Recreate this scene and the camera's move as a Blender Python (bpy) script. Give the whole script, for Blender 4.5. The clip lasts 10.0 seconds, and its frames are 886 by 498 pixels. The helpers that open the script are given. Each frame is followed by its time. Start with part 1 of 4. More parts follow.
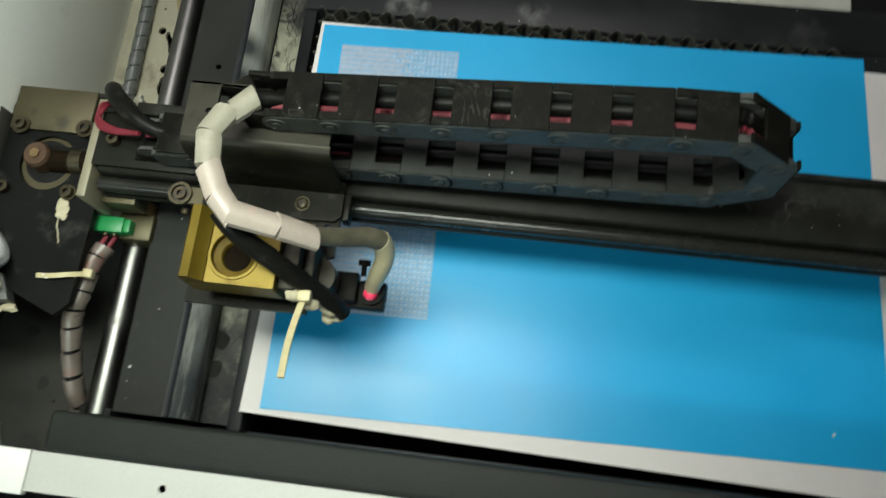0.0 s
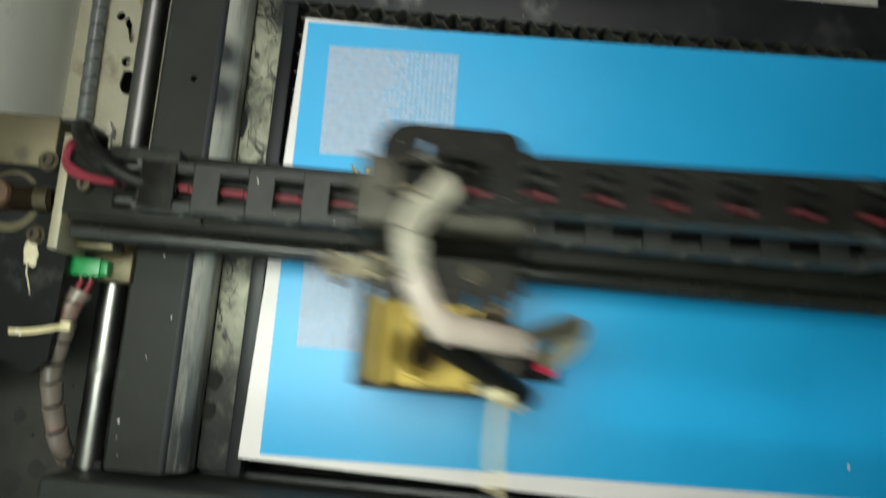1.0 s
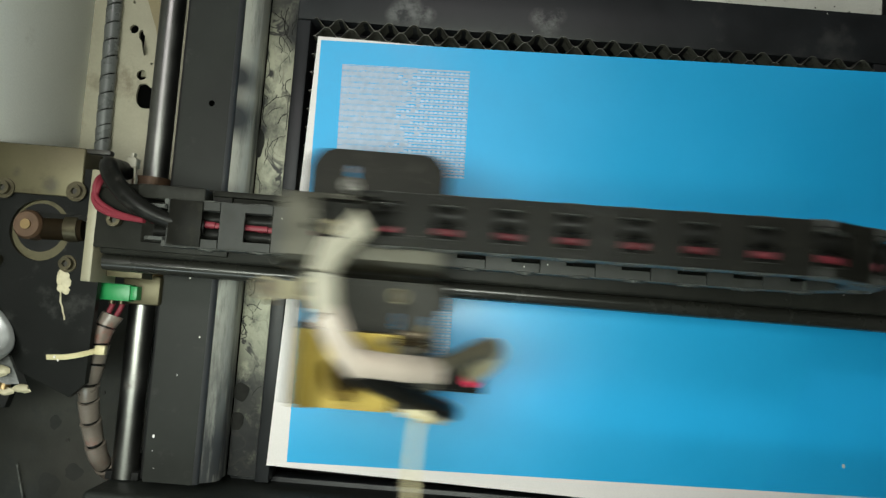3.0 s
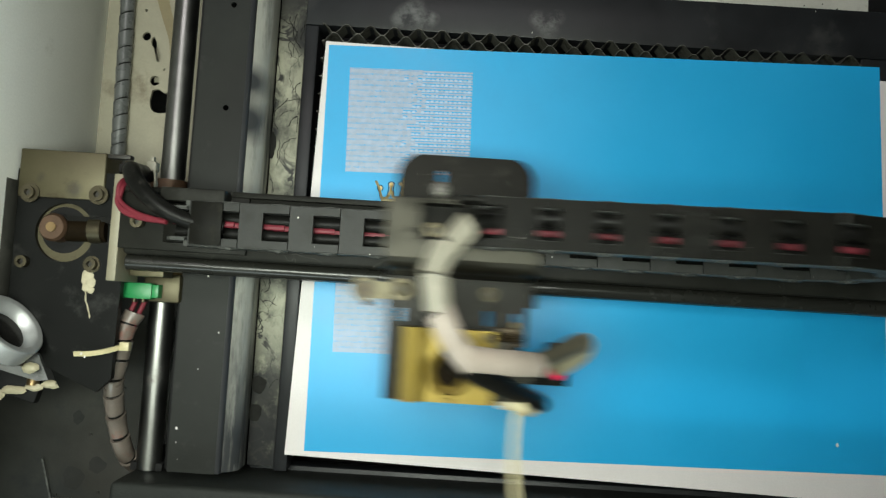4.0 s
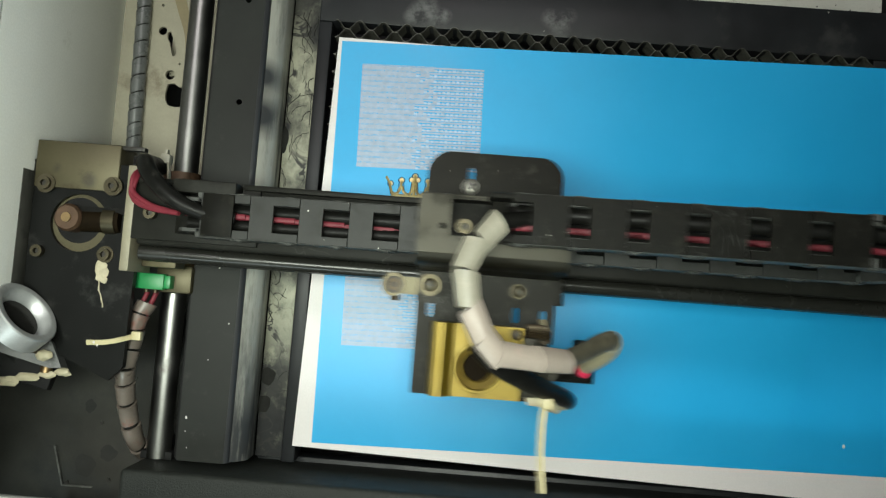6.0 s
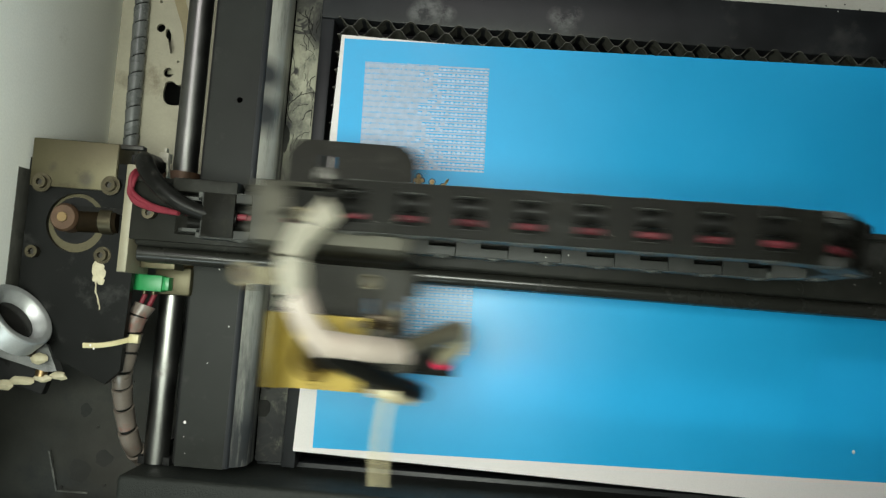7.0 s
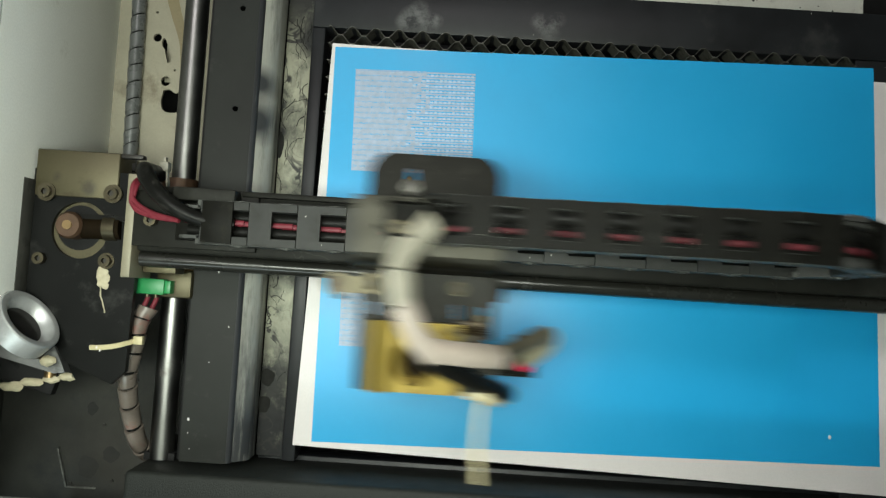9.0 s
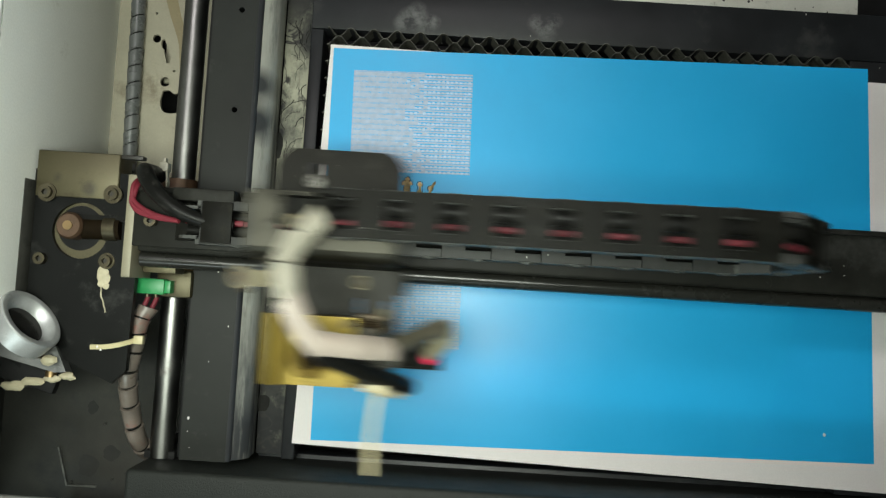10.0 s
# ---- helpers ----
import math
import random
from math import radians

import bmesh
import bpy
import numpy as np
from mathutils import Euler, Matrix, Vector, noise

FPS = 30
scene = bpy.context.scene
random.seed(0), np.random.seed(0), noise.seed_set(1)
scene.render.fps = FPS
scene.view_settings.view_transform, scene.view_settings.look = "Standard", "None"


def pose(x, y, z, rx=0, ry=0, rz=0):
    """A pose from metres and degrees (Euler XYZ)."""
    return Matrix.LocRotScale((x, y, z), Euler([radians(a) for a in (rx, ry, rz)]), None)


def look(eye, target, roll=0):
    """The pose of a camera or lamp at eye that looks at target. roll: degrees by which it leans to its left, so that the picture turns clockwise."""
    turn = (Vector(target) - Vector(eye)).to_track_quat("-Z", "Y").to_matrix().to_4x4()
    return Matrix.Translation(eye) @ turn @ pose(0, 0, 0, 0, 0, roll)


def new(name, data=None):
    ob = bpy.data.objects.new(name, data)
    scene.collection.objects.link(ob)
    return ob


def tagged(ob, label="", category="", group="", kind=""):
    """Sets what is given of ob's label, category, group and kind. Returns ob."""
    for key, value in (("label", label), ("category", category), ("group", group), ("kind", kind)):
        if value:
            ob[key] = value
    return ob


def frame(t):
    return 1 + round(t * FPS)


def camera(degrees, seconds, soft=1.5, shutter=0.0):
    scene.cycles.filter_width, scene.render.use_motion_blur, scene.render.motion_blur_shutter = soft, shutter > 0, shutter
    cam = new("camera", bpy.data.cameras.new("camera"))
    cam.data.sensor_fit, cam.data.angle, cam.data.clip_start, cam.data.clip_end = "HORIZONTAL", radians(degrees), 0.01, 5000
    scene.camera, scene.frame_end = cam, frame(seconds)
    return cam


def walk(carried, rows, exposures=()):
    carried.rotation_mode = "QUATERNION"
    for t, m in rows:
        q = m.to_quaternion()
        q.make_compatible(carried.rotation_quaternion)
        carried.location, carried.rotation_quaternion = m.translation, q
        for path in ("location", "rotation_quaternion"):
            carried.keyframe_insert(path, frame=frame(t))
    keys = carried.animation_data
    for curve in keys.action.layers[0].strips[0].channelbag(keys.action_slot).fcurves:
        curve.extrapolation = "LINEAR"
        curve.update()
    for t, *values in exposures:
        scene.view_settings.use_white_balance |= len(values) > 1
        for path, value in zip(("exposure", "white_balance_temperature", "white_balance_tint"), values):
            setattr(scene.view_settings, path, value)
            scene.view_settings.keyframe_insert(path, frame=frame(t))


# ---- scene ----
# ---------------------------------------------------------------- camera
cam = camera(56.0, 10.0, soft=1.3, shutter=0.9)
ROWS = [
    (0, 0.1134, -0.0239, 0.4088, 16.03, 2.77, 7.04),
    (0.2, 0.1148, -0.0179, 0.4113, 14.52, 3.74, 6.02),
    (0.5, 0.1067, -0.0025, 0.4177, 13.42, 2.63, 4.22),
    (0.8, 0.0895, 0.0233, 0.4059, 9.49, 1.36, 4.61),
    (1, 0.0804, 0.0471, 0.3977, 8.20, -0.12, 5.43),
    (1.2, 0.0771, 0.0667, 0.4050, 7.07, -0.11, 5.70),
    (1.5, 0.0708, 0.0820, 0.3917, 3.91, 0.52, 4.99),
    (2, 0.0714, 0.0844, 0.3955, 4.56, -0.26, 5.70),
    (2.5, 0.0705, 0.0823, 0.3983, 4.31, -0.42, 5.58),
    (2.7, 0.0713, 0.0826, 0.4063, 3.95, 0.09, 5.15),
    (3.8, 0.0671, 0.0791, 0.4303, 4.19, -0.24, 3.84),
    (4, 0.0660, 0.0803, 0.4337, 3.67, -0.06, 3.59),
    (4.5, 0.0652, 0.0785, 0.4319, 4.42, 0.28, 3.98),
    (5, 0.0685, 0.0789, 0.4345, 3.06, 0.85, 4.15),
    (5.5, 0.0685, 0.0806, 0.4352, 3.06, 0.56, 4.09),
    (5.7, 0.0690, 0.0793, 0.4368, 3.30, 0.89, 4.29),
    (6.8, 0.0649, 0.0777, 0.4337, 3.84, 0.62, 4.58),
    (7, 0.0631, 0.0781, 0.4289, 3.78, 0.38, 4.57),
    (7.5, 0.0645, 0.0810, 0.4327, 3.93, 0.45, 4.15),
    (8, 0.0639, 0.0821, 0.4332, 3.88, 0.42, 4.15),
    (8.5, 0.0629, 0.0824, 0.4393, 3.58, 0.11, 4.06),
    (9, 0.0672, 0.0824, 0.4461, 3.10, 0.33, 3.66),
    (9.5, 0.0666, 0.0835, 0.4482, 2.82, 0.27, 3.67),
    (10, 0.0674, 0.0830, 0.4495, 2.98, 0.22, 3.59),
]
walk(cam, [(t, pose(x, y, z, rx, ry, rz)) for t, x, y, z, rx, ry, rz in ROWS])

# ---------------------------------------------------------------- light
scene.view_settings.exposure = 0.0
world = bpy.data.worlds.new("room_air")
scene.world = world
world.use_nodes = True
world.node_tree.nodes["Background"].inputs[0].default_value = (0.80, 0.90, 0.84, 1)
world.node_tree.nodes["Background"].inputs[1].default_value = 0.03


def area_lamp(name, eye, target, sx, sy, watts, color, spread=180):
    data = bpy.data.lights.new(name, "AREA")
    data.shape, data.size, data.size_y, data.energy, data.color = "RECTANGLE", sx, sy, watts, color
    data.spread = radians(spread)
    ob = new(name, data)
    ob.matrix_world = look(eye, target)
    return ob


# Unseen lamp assumed from a glow on the sheet; narrow spread darkens the right
area_lamp("assumed_lamp_overhead", (-0.01, 0.075, 0.472), (-0.01, 0.09, 0), 0.30, 0.10, 0.78, (0.92, 1.0, 0.87), 92)
# Both ceiling lights are unseen, assumed from a shadow edge and a sheen
area_lamp("ceiling_tube_light_front", (-0.55, -1.97, 1.64), (0.0, 0.0, 0.0), 1.4, 0.16, 20, (0.82, 0.98, 0.95))
area_lamp("ceiling_tube_light_back", (-0.16, 0.72, 1.66), (-0.16, 0.719, 0), 0.8, 0.20, 7.5, (1.0, 0.95, 0.96))


# ---------------------------------------------------------------- materials
def material(name, color, rough=0.5, metal=0.0, vary=0.15, scale=120.0, grain=900.0, bump=0.08,
             dirt=None, dirt_amount=0.45, dirt_scale=45.0, specks=0.0, spec=0.5, dirt_rough=0.75, veins=0.0, spots=(), spot_color=(0.2, 0.2, 0.2), stretch=None, vein_color=(0.03, 0.03, 0.028), vein_wide=0.024, vein_where=0.42, shift=False, rag_at=(0.28, 0.48)):
    m = bpy.data.materials.new(name)
    m.use_nodes = True
    nt = m.node_tree
    n, l = nt.nodes, nt.links
    b = n["Principled BSDF"]
    b.inputs["Roughness"].default_value, b.inputs["Metallic"].default_value = rough, metal
    b.inputs["Specular IOR Level"].default_value = spec
    where_at = n.new("ShaderNodeTexCoord").outputs["Object"]
    if shift:
        info, add = n.new("ShaderNodeObjectInfo"), n.new("ShaderNodeVectorMath")
        add.operation = "MULTIPLY_ADD"
        l.new(info.outputs["Random"], add.inputs[0])
        add.inputs[1].default_value = (3.0, 5.0, 2.0)
        l.new(where_at, add.inputs[2])
        where_at = add.outputs[0]

    def noise_node(s, detail=5.0, rough_=0.6):
        k = n.new("ShaderNodeTexNoise")
        k.inputs["Scale"].default_value, k.inputs["Detail"].default_value, k.inputs["Roughness"].default_value = s, detail, rough_
        if stretch:
            st = n.new("ShaderNodeVectorMath")
            st.operation = "MULTIPLY"
            st.inputs[1].default_value = stretch
            l.new(where_at, st.inputs[0])
            l.new(st.outputs[0], k.inputs["Vector"])
        else:
            l.new(where_at, k.inputs["Vector"])
        return k

    def ramp(src, lo, hi, a=0.0, c=1.0):
        r = n.new("ShaderNodeMapRange")
        r.inputs[1].default_value, r.inputs[2].default_value = lo, hi
        r.inputs[3].default_value, r.inputs[4].default_value = a, c
        l.new(src, r.inputs[0])
        return r.outputs[0]

    def mix(fac, a, c, blend="MIX"):
        k = n.new("ShaderNodeMix")
        k.data_type, k.blend_type = "RGBA", blend
        for sock, v in ((k.inputs["Factor"], fac), (k.inputs["A"], a), (k.inputs["B"], c)):
            if isinstance(v, (int, float)):
                sock.default_value = v
            elif isinstance(v, tuple):
                sock.default_value = v
            else:
                l.new(v, sock)
        return k.outputs["Result"]

    coarse, fine = noise_node(scale), noise_node(grain, 3.0)
    dark = tuple(c * (1 - vary) for c in color) + (1,)
    lite = tuple(min(1, c * (1 + vary)) for c in color) + (1,)
    out = mix(ramp(coarse.outputs[0], 0.3, 0.7), dark, lite)
    out = mix(ramp(fine.outputs[0], 0.35, 0.65, 0, 0.35), out, mix(1.0, out, (0.82, 0.82, 0.82, 1), "MULTIPLY"))
    rgh = ramp(coarse.outputs[0], 0.25, 0.75, max(0.03, rough - 0.07), min(1, rough + 0.1))
    if dirt:
        patch = noise_node(dirt_scale, 8.0, 0.7)
        k = ramp(patch.outputs[0], 0.62 - 0.25 * dirt_amount, 0.74 - 0.15 * dirt_amount)
        out = mix(k, out, (*dirt, 1))
        mr = n.new("ShaderNodeMix")
        l.new(k, mr.inputs[0]); l.new(rgh, mr.inputs[2]); mr.inputs[3].default_value = dirt_rough
        rgh = mr.outputs[0]
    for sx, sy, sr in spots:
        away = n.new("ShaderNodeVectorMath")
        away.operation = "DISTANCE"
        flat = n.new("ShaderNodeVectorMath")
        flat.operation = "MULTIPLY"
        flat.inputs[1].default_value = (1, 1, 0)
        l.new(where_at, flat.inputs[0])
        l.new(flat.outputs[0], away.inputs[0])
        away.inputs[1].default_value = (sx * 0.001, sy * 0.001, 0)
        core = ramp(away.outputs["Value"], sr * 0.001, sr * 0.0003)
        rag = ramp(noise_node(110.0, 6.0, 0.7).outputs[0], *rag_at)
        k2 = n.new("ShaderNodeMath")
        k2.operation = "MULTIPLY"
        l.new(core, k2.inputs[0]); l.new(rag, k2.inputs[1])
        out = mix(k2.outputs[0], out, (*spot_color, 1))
    if veins:
        vn = noise_node(veins, 3.0, 0.5)
        vn.inputs["Distortion"].default_value = 1.2
        gap = n.new("ShaderNodeMath")
        gap.operation = "SUBTRACT"
        l.new(vn.outputs[0], gap.inputs[0]); gap.inputs[1].default_value = 0.5
        size_v = n.new("ShaderNodeMath")
        size_v.operation = "ABSOLUTE"
        l.new(gap.outputs[0], size_v.inputs[0])
        line = ramp(size_v.outputs[0], vein_wide * 0.25, vein_wide, 1.0, 0.0)
        where = ramp(noise_node(veins * 0.4, 2.0).outputs[0], vein_where, vein_where + 0.1)
        both = n.new("ShaderNodeMath")
        both.operation = "MULTIPLY"
        l.new(line, both.inputs[0]); l.new(where, both.inputs[1])
        out = mix(both.outputs[0], out, (*vein_color, 1))
    if specks:
        v = n.new("ShaderNodeTexVoronoi")
        v.inputs["Scale"].default_value = specks
        v.inputs["Randomness"].default_value = 1.0
        l.new(where_at, v.inputs["Vector"])
        pick = n.new("ShaderNodeSeparateColor")
        l.new(v.outputs["Color"], pick.inputs[0])
        size = ramp(pick.outputs[0], 0.5, 1.0, 0.0, 0.075)
        near = n.new("ShaderNodeMath")
        near.operation = "LESS_THAN"
        l.new(v.outputs["Distance"], near.inputs[0]); l.new(size, near.inputs[1])
        out = mix(near.outputs[0], out, (0.62, 0.60, 0.55, 1))
    l.new(out, b.inputs["Base Color"])
    l.new(rgh, b.inputs["Roughness"])
    if bump:
        bp = n.new("ShaderNodeBump")
        bp.inputs["Strength"].default_value, bp.inputs["Distance"].default_value = bump, 0.0006
        l.new(fine.outputs[0], bp.inputs["Height"])
        l.new(bp.outputs[0], b.inputs["Normal"])
    return m


M_BEAM = material("black_anodised_beam", (0.0125, 0.0125, 0.0104), 0.45, 0.0, 0.3, 60, 1500, 0.06, (0.03, 0.03, 0.027), 0.25, 30, 260, spec=0.1, veins=40, vein_color=(0.05, 0.05, 0.045), vein_wide=0.010, vein_where=0.52)
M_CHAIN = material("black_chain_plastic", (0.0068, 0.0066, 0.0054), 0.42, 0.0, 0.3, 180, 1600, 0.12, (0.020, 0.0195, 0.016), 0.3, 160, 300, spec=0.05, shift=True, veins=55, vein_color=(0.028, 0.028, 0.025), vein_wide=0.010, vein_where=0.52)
# Same plastic as M_CHAIN, scuffed and lightened: front light put into the colour
M_CHEEK = material("scuffed_lit_chain_plastic", (0.046, 0.048, 0.044), 0.5, 0.0, 0.35, 160, 1400, 0.2, (0.05, 0.051, 0.044), 0.38, 130, 220, veins=60, vein_color=(0.055, 0.056, 0.05), vein_wide=0.014, vein_where=0.48, spec=0.32, shift=True)
M_BAR = material("rubbed_lit_chain_plastic", (0.0205, 0.0212, 0.0195), 0.45, 0.0, 0.3, 160, 1400, 0.15, (0.022, 0.022, 0.019), 0.3, 130, 220, spec=0.2, shift=True)
M_RAIL = material("dark_grey_painted_rail", (0.0165, 0.0178, 0.016), 0.45, 0.0, 0.2, 30, 1800, 0.12, (0.035, 0.035, 0.033), 0.12, 50, 120, spec=0.14)
M_LIPEDGE = material("rubbed_grey_paint", (0.030, 0.031, 0.034), 0.4, 0.0, 0.25, 70, 1500, 0.1, (0.16, 0.16, 0.15), 0.3, 90, spec=0.2, stretch=(1.0, 0.12, 1.0))
M_FRONT = material("textured_grey_powder_coat", (0.0175, 0.0195, 0.0175), 0.55, 0.0, 0.15, 90, 1100, 0.6, spec=0.25)
# First spot paints shade over the skirt's front end; the small ones are soot
M_SLOPE = material("worn_pale_metal_with_shade", (0.42, 0.415, 0.37), 0.45, 0.3, 0.18, 60, 1200, 0.1, (0.10, 0.10, 0.095), 0.52, 70, stretch=(1.0, 0.16, 1.0), spots=((-34, -20, 95), (-38, 166, 14), (-38, 186, 11)), spot_color=(0.05, 0.052, 0.055))
M_BED = material("smudged_black_bed_frame", (0.0105, 0.0115, 0.013), 0.42, 0.0, 0.35, 30, 1200, 0.08, (0.03, 0.03, 0.03), 0.12, 28, 140, spots=((34, 230, 6), (38, 232, 8), (42, 236, 7), (46, 230, 8), (51, 231, 5), (108, 234, 6), (113, 231, 8), (118, 236, 5)), spot_color=(0.12, 0.122, 0.12), spec=0.28, rag_at=(0.38, 0.72))
# First two spots paint the front bar's shade; the others are grime
M_LEDGE = material("grimy_ledge_with_shade", (0.27, 0.27, 0.205), 0.45, 0.1, 0.22, 55, 900, 0.1, (0.035, 0.036, 0.036), 0.6, 38, stretch=(1.0, 0.8, 1.0), veins=60, vein_wide=0.03, vein_where=0.40, spots=((-24, -22, 96), (-20, -24, 88), (-27, 33, 13), (-24, 95, 20), (-23, 264, 58), (-21, 262, 56), (-15, 216, 12), (-30, 165, 7)), spot_color=(0.022, 0.0225, 0.023), spec=0.2)
M_COMB = material("dull_steel_honeycomb", (0.098, 0.097, 0.082), 0.5, 0.3, 0.3, 130, 800, 0.1, (0.03, 0.027, 0.02), 0.45, 90)
M_PAN = material("black_pan", (0.012, 0.012, 0.012), 0.6, 0.0, 0.3, 50, 800, 0.1, spec=0.1)
M_WALL = material("white_cabinet_paint", (0.86, 0.86, 0.82), 0.5, 0.0, 0.05, 12, 900, 0.06, (0.50, 0.48, 0.42), 0.12, 10)
M_TROUGH = material("dusty_beige_floor", (0.29, 0.27, 0.20), 0.62, 0.0, 0.18, 22, 900, 0.1, (0.15, 0.125, 0.085), 0.35, 30, 55)
M_TAN = material("yellowed_tape", (0.20, 0.165, 0.085), 0.5, 0.0, 0.15, 90, 900, 0.05)
# Dark surface that also carries the front trough's shade in its colour
M_DARKPAN = material("dark_floor_with_shade", (0.035, 0.034, 0.029), 0.5, 0.0, 0.35, 22, 700, 0.1, (0.026, 0.028, 0.027), 0.5, 24, spec=0.3)
M_SEAM = material("scuffed_dark_fold", (0.12, 0.12, 0.11), 0.45, 0.2, 0.3, 90, 900, 0.1, (0.04, 0.04, 0.04), 0.4, 70)
M_STEEL = material("dull_steel_rod", (0.18, 0.18, 0.172), 0.34, 1.0, 0.12, 40, 900, 0.03, (0.10, 0.09, 0.075), 0.1, 40)
M_RODDARK = material("dark_guide_rod", (0.014, 0.014, 0.012), 0.24, 0.0, 0.15, 40, 900, 0.03, spec=0.35)
M_SCREW = material("zinc_screw", (0.060, 0.051, 0.031), 0.4, 0.8, 0.15, 300, 1800, 0.05)
M_NICKEL = material("worn_nickel_screw", (0.24, 0.235, 0.21), 0.36, 0.7, 0.15, 300, 1800, 0.05)
M_RUSTSCREW = material("brown_stained_screw", (0.050, 0.036, 0.019), 0.45, 0.6, 0.25, 400, 1800, 0.08)
M_SOCKET = material("socket_dark", (0.02, 0.018, 0.015), 0.5, 0.3, 0.1)
M_PLATE = material("black_carriage_plate", (0.0066, 0.0062, 0.0046), 0.36, 0.3, 0.2, 120, 1500, 0.1, (0.035, 0.034, 0.029), 0.2, 110, 520, spec=0.1, veins=45, vein_color=(0.025, 0.025, 0.022), vein_wide=0.008, vein_where=0.52)
M_BRACKET = material("grey_brown_bent_steel", (0.026, 0.024, 0.0165), 0.44, 0.65, 0.15, 90, 1500, 0.08, (0.013, 0.012, 0.008), 0.38, 60, 160)
M_ZINC = material("yellow_zinc_bracket", (0.074, 0.064, 0.034), 0.44, 0.55, 0.14, 40, 1100, 0.05, (0.050, 0.040, 0.020), 0.3, 45, spots=((-111, 123, 5), (-127, 128, 3)), spot_color=(0.04, 0.035, 0.022))
M_GOLD = material("gold_anodised_block", (0.155, 0.108, 0.010), 0.42, 0.55, 0.1, 70, 1300, 0.05, (0.12, 0.08, 0.014), 0.2, 90)
# Darker copy of the block's gold, the bore's shade put into its colour
M_GOLDDARK = material("shaded_gold_rim", (0.12, 0.08, 0.012), 0.5, 0.0, 0.2, 200, spec=0.15)
M_BORE = material("dark_bore", (0.009, 0.006, 0.003), 0.6, 0.0, 0.2, spec=0.03)
M_SPIRAL = material("white_spiral_wrap", (0.275, 0.258, 0.205), 0.40, 0.0, 0.07, 150, 900, 0.05, (0.36, 0.32, 0.26), 0.35, 90)
M_PINKWRAP = material("translucent_pink_wrap", (0.135, 0.112, 0.094), 0.3, 0.0, 0.25, 80, 900, 0.05, (0.20, 0.075, 0.055), 0.3, 60)
M_HOSEWRAP = material("pinkish_spiral_wrap", (0.36, 0.305, 0.262), 0.36, 0.0, 0.08, 110, 900, 0.05, (0.54, 0.34, 0.30), 0.25, 60)
M_GREYWRAP = material("grey_spiral_wrap", (0.105, 0.11, 0.107), 0.28, 0.0, 0.15, 110, 900, 0.05)
M_ELBOW = material("cloudy_beige_tube", (0.40, 0.355, 0.225), 0.4, 0.0, 0.12, 130, 900, 0.05)
M_TAPE = material("brown_tape_hose", (0.075, 0.068, 0.047), 0.5, 0.0, 0.3, 130, 900, 0.08, (0.13, 0.115, 0.08), 0.45, 60)
M_HOSE = material("black_rubber_hose", (0.007, 0.007, 0.0063), 0.36, 0.0, 0.2, 200, 1200, 0.05, (0.03, 0.028, 0.025), 0.2, 120, spec=0.10)
M_RED = material("red_wire", (0.14, 0.010, 0.020), 0.6, 0.0, 0.1)
M_TIE = material("yellowed_cable_tie", (0.48, 0.42, 0.24), 0.42, 0.0, 0.08, 200, 900, 0.03)
M_CREAM = material("cream_end_plate", (0.21, 0.19, 0.13), 0.5, 0.1, 0.1, 90, 1100, 0.06, (0.25, 0.22, 0.15), 0.2, 80)
M_MOTORPLATE = material("dark_motor_plate", (0.0052, 0.0056, 0.0052), 0.42, 0.0, 0.12, 60, 1500, 0.08, (0.03, 0.03, 0.028), 0.25, 50, 90, spec=0.1)
# Dark grey for the added strip that imitates shade on the side wall
M_SHADEBAND = material("shade_grey_strip", (0.062, 0.061, 0.054), 0.6, 0.0, 0.3, 40, 1200, 0.08, (0.03, 0.03, 0.027), 0.35, 50, spec=0.2)
M_BROWN = material("rusty_pulley", (0.075, 0.042, 0.024), 0.5, 0.5, 0.25, 250, 1200, 0.1)
M_BRASS = material("brass_tip", (0.26, 0.18, 0.09), 0.35, 0.9, 0.1)
M_GREEN = material("green_terminal_plastic", (0.01, 0.20, 0.055), 0.38, 0.0, 0.08)
M_ALU = material("brushed_aluminium", (0.50, 0.51, 0.51), 0.42, 0.6, 0.08, 150, 1500, 0.08, (0.40, 0.40, 0.40), 0.15, 120)
M_ALUDARK = material("dull_grey_aluminium", (0.14, 0.142, 0.14), 0.5, 0.3, 0.15, 150, 1500, 0.08, (0.07, 0.07, 0.068), 0.35, 120)
M_LENS = material("dark_mirror_glass", (0.05, 0.048, 0.045), 0.12, 0.6, 0.2)
M_GLUE = material("dried_cream_glue", (0.42, 0.375, 0.255), 0.55, 0.0, 0.12, 200, 700, 0.3)
M_PINKBTN = material("red_plastic_cap", (0.80, 0.03, 0.10), 0.3, 0.0, 0.05)
M_WHITE = material("white_paper", (0.66, 0.625, 0.62), 0.6, 0.0, 0.03, 20, 1500, 0.03)
M_BLUE = material("blue_coated_sheet", (0.010, 0.335, 0.665), 0.33, 0.0, 0.05, 15, 2500, 0.02, spec=0.34)
M_ENGRAVE2 = material("engraved_hazy_blue", (0.31, 0.385, 0.51), 0.5, 0.0, 0.12, 300, 1500, 0.03)
M_BLOT = material("oily_grey_blot", (0.014, 0.014, 0.0125), 0.75, 0.0, 0.35, 160, 900, 0.05, spec=0.1)
M_OIL = material("soaked_oil", (0.020, 0.020, 0.018), 0.55, 0.0, 0.4, 60, 900, 0.05, spec=0.3)
M_ENGRAVE = material("engraved_pale_grey", (0.34, 0.47, 0.62), 0.55, 0.0, 0.15, 300, 1500, 0.03)
